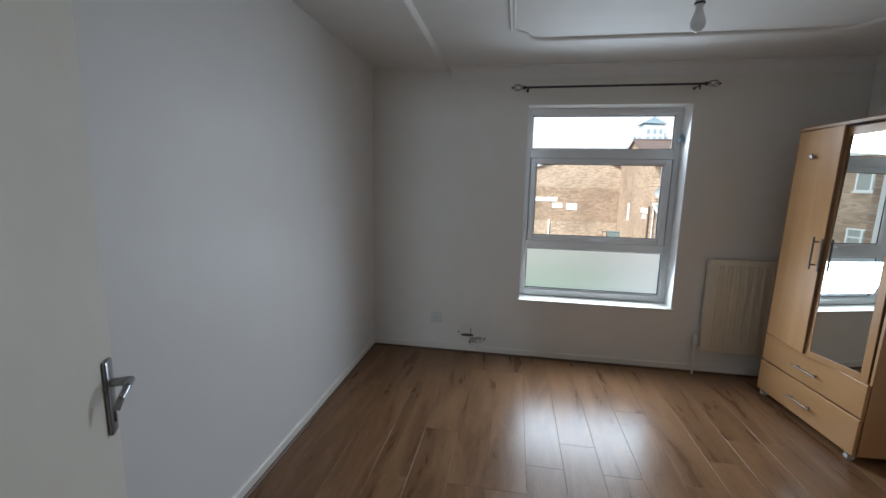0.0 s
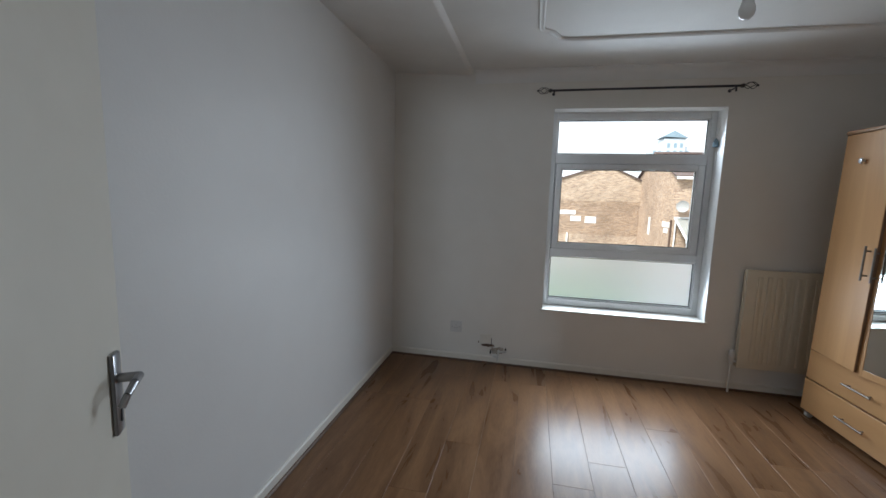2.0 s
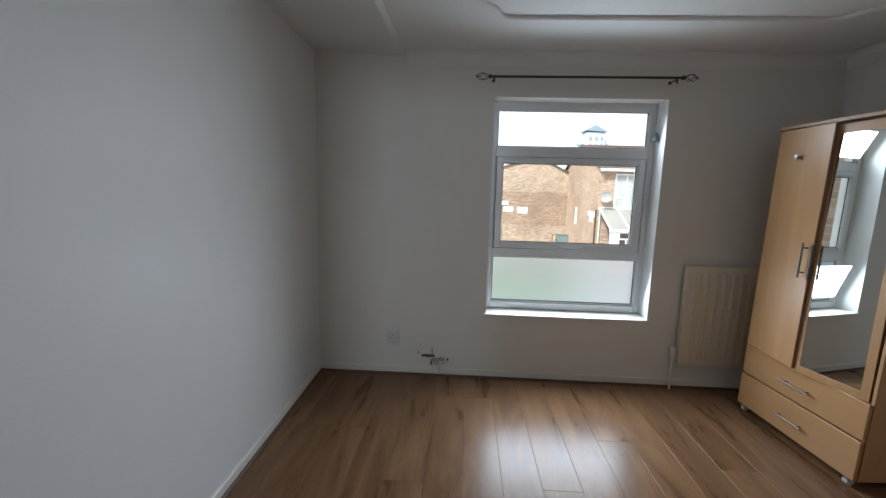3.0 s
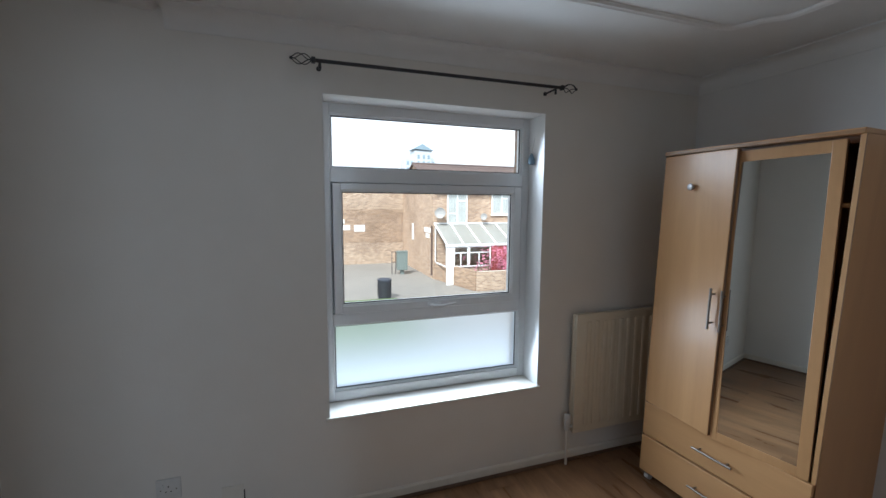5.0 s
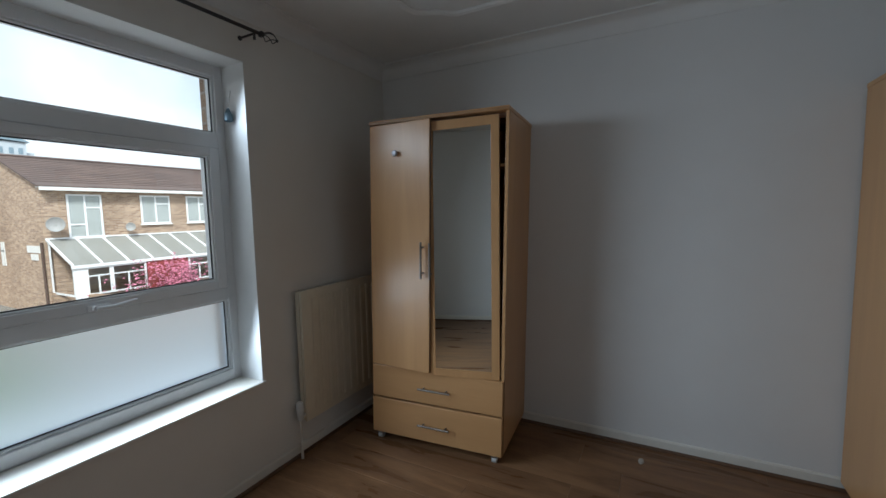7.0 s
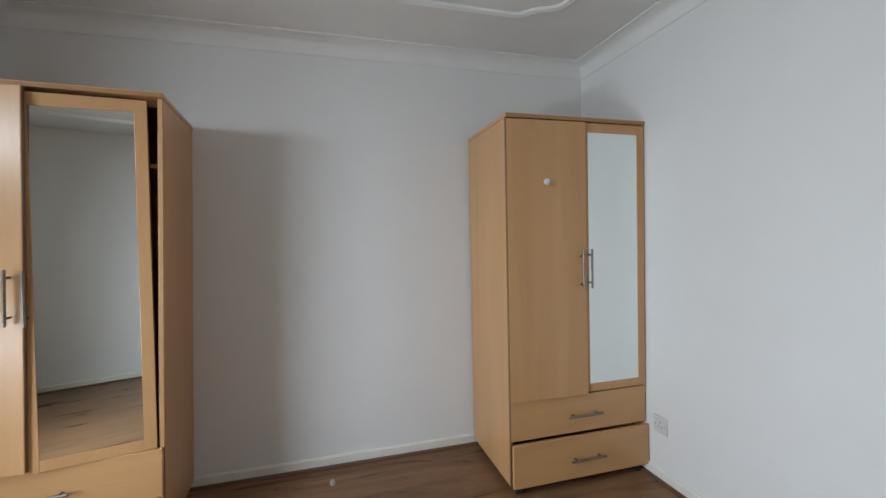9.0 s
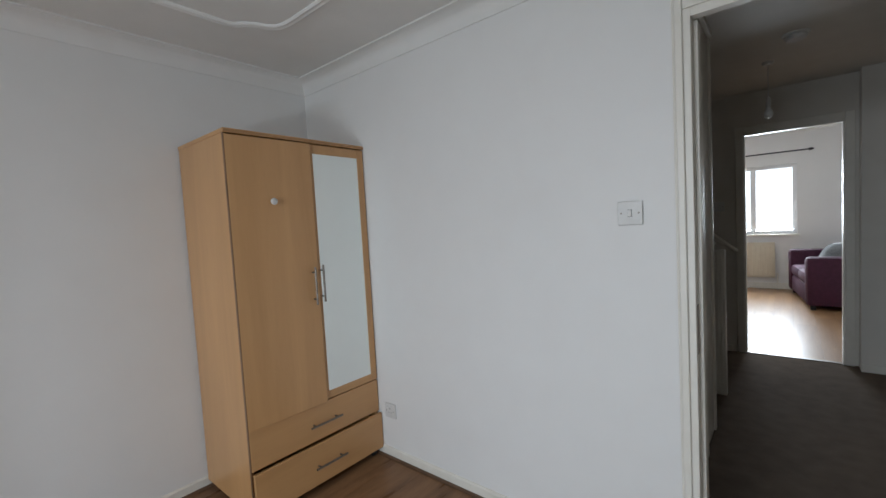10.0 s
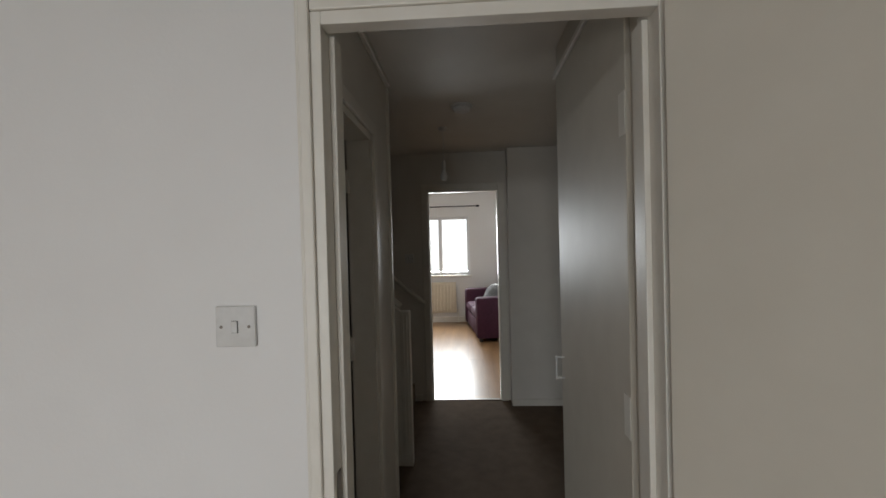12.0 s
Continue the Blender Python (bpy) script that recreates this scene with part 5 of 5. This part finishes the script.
shrub(pose(9.5, 21.1, GROUND), 2.0, 0.9, 14, 1, 8, "bare garden shrub with a little blossom", M_PINK)

# blank gabled hall closing the yard
HA = thing("brick_hall", pose(-4.0, 31.3, GROUND), "long buff brick building with a blank gable wall", "building")
bm = bmesh.new()
prof = [(0, 0), (11.514, 0), (11.514, 5.39), (9.15, 6.48), (0, 3.45)]
a = [bm.verts.new((x, 0, z)) for x, z in prof]
b = [bm.verts.new((x, 12, z)) for x, z in prof]
for i in range(5):
    bm.faces.new((a[i], a[(i + 1) % 5], b[(i + 1) % 5], b[i]))
bm.faces.new(a), bm.faces.new(list(reversed(b)))
part("wall", bm, M_BRICK_A, HA)
bm = bmesh.new()
for (x0, z0), (x1, z1) in (((11.514, 5.39), (9.15, 6.48)), ((9.15, 6.48), (0, 3.45))):
    v = [bm.verts.new(c) for c in ((x0, -0.12, z0 + 0.003), (x1, -0.12, z1 + 0.003), (x1, 12, z1 + 0.003), (x0, 12, z0 + 0.003), (x0, -0.12, z0 + 0.09), (x1, -0.12, z1 + 0.09), (x1, 12, z1 + 0.09), (x0, 12, z0 + 0.09))]
    for q in ((0, 1, 2, 3), (4, 7, 6, 5), (0, 4, 5, 1), (2, 6, 7, 3), (1, 5, 6, 2), (0, 3, 7, 4)):
        bm.faces.new([v[i] for i in q])
part("roof", bm, M_ROOF, HA, "dark tiled verge")
for x, z, w, h in ((6.40, 3.10, 1.75, 0.30), (7.30, 2.66, 0.72, 0.36), (8.32, 2.60, 0.76, 0.46)):
    boxes("sign", M_SIGN, HA, (x - w / 2, x + w / 2, -0.04, -0.014, z - h / 2, z + h / 2), label="plain white wall sign")
boxes("weathered_courses", M_BRICK_G, HA, (0.0, 11.513, -0.012, -0.0025, 1.55, 3.95), label="darker weathered band of brick")
boxes("white_post", M_SIGN, HA, (6.72, 6.82, -0.12, -0.03, 0, 1.62), label="white post against the wall")

# second house, seen in the mirror
HC = gable_house("terraced_house", pose(-15.0, 5.0, GROUND, 0, 0, 90), 25.0, 8.0, 6.0, 7.7, M_BRICK_B, "tan brick terraced house with small white windows")
for k in range(12):
    house_window(HC, 0.9 + 1.95 * k, 4.35, 1.15, 1.25, 0.5)
    house_window(HC, 0.9 + 1.95 * k, 1.60, 1.15, 1.25, 0.5)

# yard furniture
cab = thing("utility_cabinet", pose(6.20, 26.2, GROUND), "green steel utility cabinet on a stub leg", "utility cabinet")
boxes("cabinet_body", M_GREEN, cab, (-0.32, 0.32, -0.2, 0.2, 0.27, 1.40), bevel=0.02)
boxes("cabinet_leg", M_GREEN, cab, (-0.10, 0.10, -0.1, 0.1, 0.0, 0.27))
boxes("lid", M_GREEN, cab, (-0.35, 0.35, -0.23, 0.23, 1.401, 1.45), bevel=0.02)
hoop = thing("metal_hoop", pose(5.72, 26.35, GROUND), "thin dark metal guard hoop beside the cabinet", "guard rail")
bm = bmesh.new()
for hx in (-0.12, 0.12):
    rod(bm, (hx, 0, 0), (hx, 0, 1.38), 0.022, 8)
for hz in (0.75, 1.38):
    rod(bm, (-0.13, 0, hz), (0.13, 0, hz), 0.022, 8)
part("bars", bm, M_BLACK, hoop)
bin_ = thing("litter_bin", pose(3.82, 19.75, GROUND), "dark slatted outdoor litter bin", "bin")
bm = bmesh.new()
turned(bm, [(0.28, 0.0), (0.30, 0.1), (0.30, 0.80), (0.33, 0.82), (0.33, 0.90), (0.25, 0.93), (0.22, 0.90)], Matrix.Identity(4), 20)
part("drum", bm, material("dark_blue_paint", (0.03, 0.035, 0.05), 0.5), bin_, "", True)
for k in range(20):
    a = k * math.tau / 20
    boxes("slat", M_BLACK, bin_, (-0.025, 0.025, 0.301, 0.315, 0.12, 0.78)).matrix_basis = Matrix.Rotation(a, 4, "Z")

# far tower
tower = thing("tower_block", pose(44.6, 150.0, GROUND + 0.7), "pale tower block far off with a sloped cap", "tower block")
boxes("core", M_TOWER, tower, (-3.6, 2.8, 0, 7, 0, 23.6))
boxes("wing", M_TOWER, tower, (-7.1, -3.61, 1, 7, 0, 20.6))
boxes("wing", M_TOWER, tower, (2.81, 4.6, 1, 7, 0, 21.2))
bm = bmesh.new()
v = [bm.verts.new(c) for c in ((-4.3, -0.5, 24.1), (3.5, -0.5, 23.7), (3.5, 7.5, 23.7), (-4.3, 7.5, 24.1), (-0.8, -0.5, 26.0), (-0.8, 7.5, 26.0))]
for q in ((0, 1, 4), (3, 5, 2), (0, 4, 5, 3), (1, 2, 5, 4), (0, 3, 2, 1)):
    bm.faces.new([v[i] for i in q])
part("cap", bm, M_TOWER_GLASS, tower, "dark sloped cap")
for k in range(9):
    for x0, front in ((-6.4, 1), (-4.9, 1), (-2.6, 0), (-0.6, 0), (1.2, 0), (3.3, 1)):
        if not (front and k > 7):
            boxes("window", M_TOWER_GLASS, tower, (x0, x0 + 0.9, front - 0.1, front - 0.01, 2.2 + 2.3 * k, 3.7 + 2.3 * k))

# ---- laminate floors, board by board ----
def board_floor(name, x0, x1, y0, y1, mat, label, width=0.192, length=1.285, seed=2):
    """A floor of staggered boards with bevelled long edges, each an object of its own on a shared mesh."""
    base = tagged(boxes(name, M_DARK, None, (x0, x1, y0, y1, -0.16, -0.009)), label, "floor", kind="structure")
    rg = random.Random(seed)
    meshes = {}
    x = x0
    while x < x1 - 0.01:
        w = min(width, x1 - x)
        y = y0 - rg.choice((0.0, 0.43, 0.86, 0.2, 0.65))
        while y < y1 - 0.01:
            a, b = max(y, y0), min(y + length, y1)
            if b - a > 0.02:
                key = (round(w, 3), round(b - a, 3))
                if key not in meshes:
                    bm = bmesh.new()
                    g, c = 0.0003, 0.0008
                    lo = [(g, g), (w - g, g), (w - g, b - a - g), (g, b - a - g)]
                    hi = [(g + c, g + c), (w - g - c, g + c), (w - g - c, b - a - g - c), (g + c, b - a - g - c)]
                    rings = [[bm.verts.new((*p, z)) for p in q] for q, z in ((lo, -0.009), (lo, -0.0006), (hi, 0.0))]
                    for r0, r1 in zip(rings, rings[1:]):
                        for i in range(4):
                            bm.faces.new((r0[i], r0[(i + 1) % 4], r1[(i + 1) % 4], r1[i]))
                    bm.faces.new(rings[2])
                    me = bpy.data.meshes.new("floor_board")
                    bm.to_mesh(me)
                    bm.free()
                    me.materials.append(mat)
                    meshes[key] = me
                ob = new("floor_board", meshes[key])
                ob.location = (x, a, 0)
                ob.parent = base
            y += length
        x += width
    return base


board_floor("floor", XL - 0.04, XR, -0.03, YW, M_FLOOR, "brown oak laminate floor with worn knots")
board_floor("floor_far", -1.25, 2.5, FYW, HY - 0.0, M_FLOOR_FAR, "pale oak laminate living room floor", seed=9)
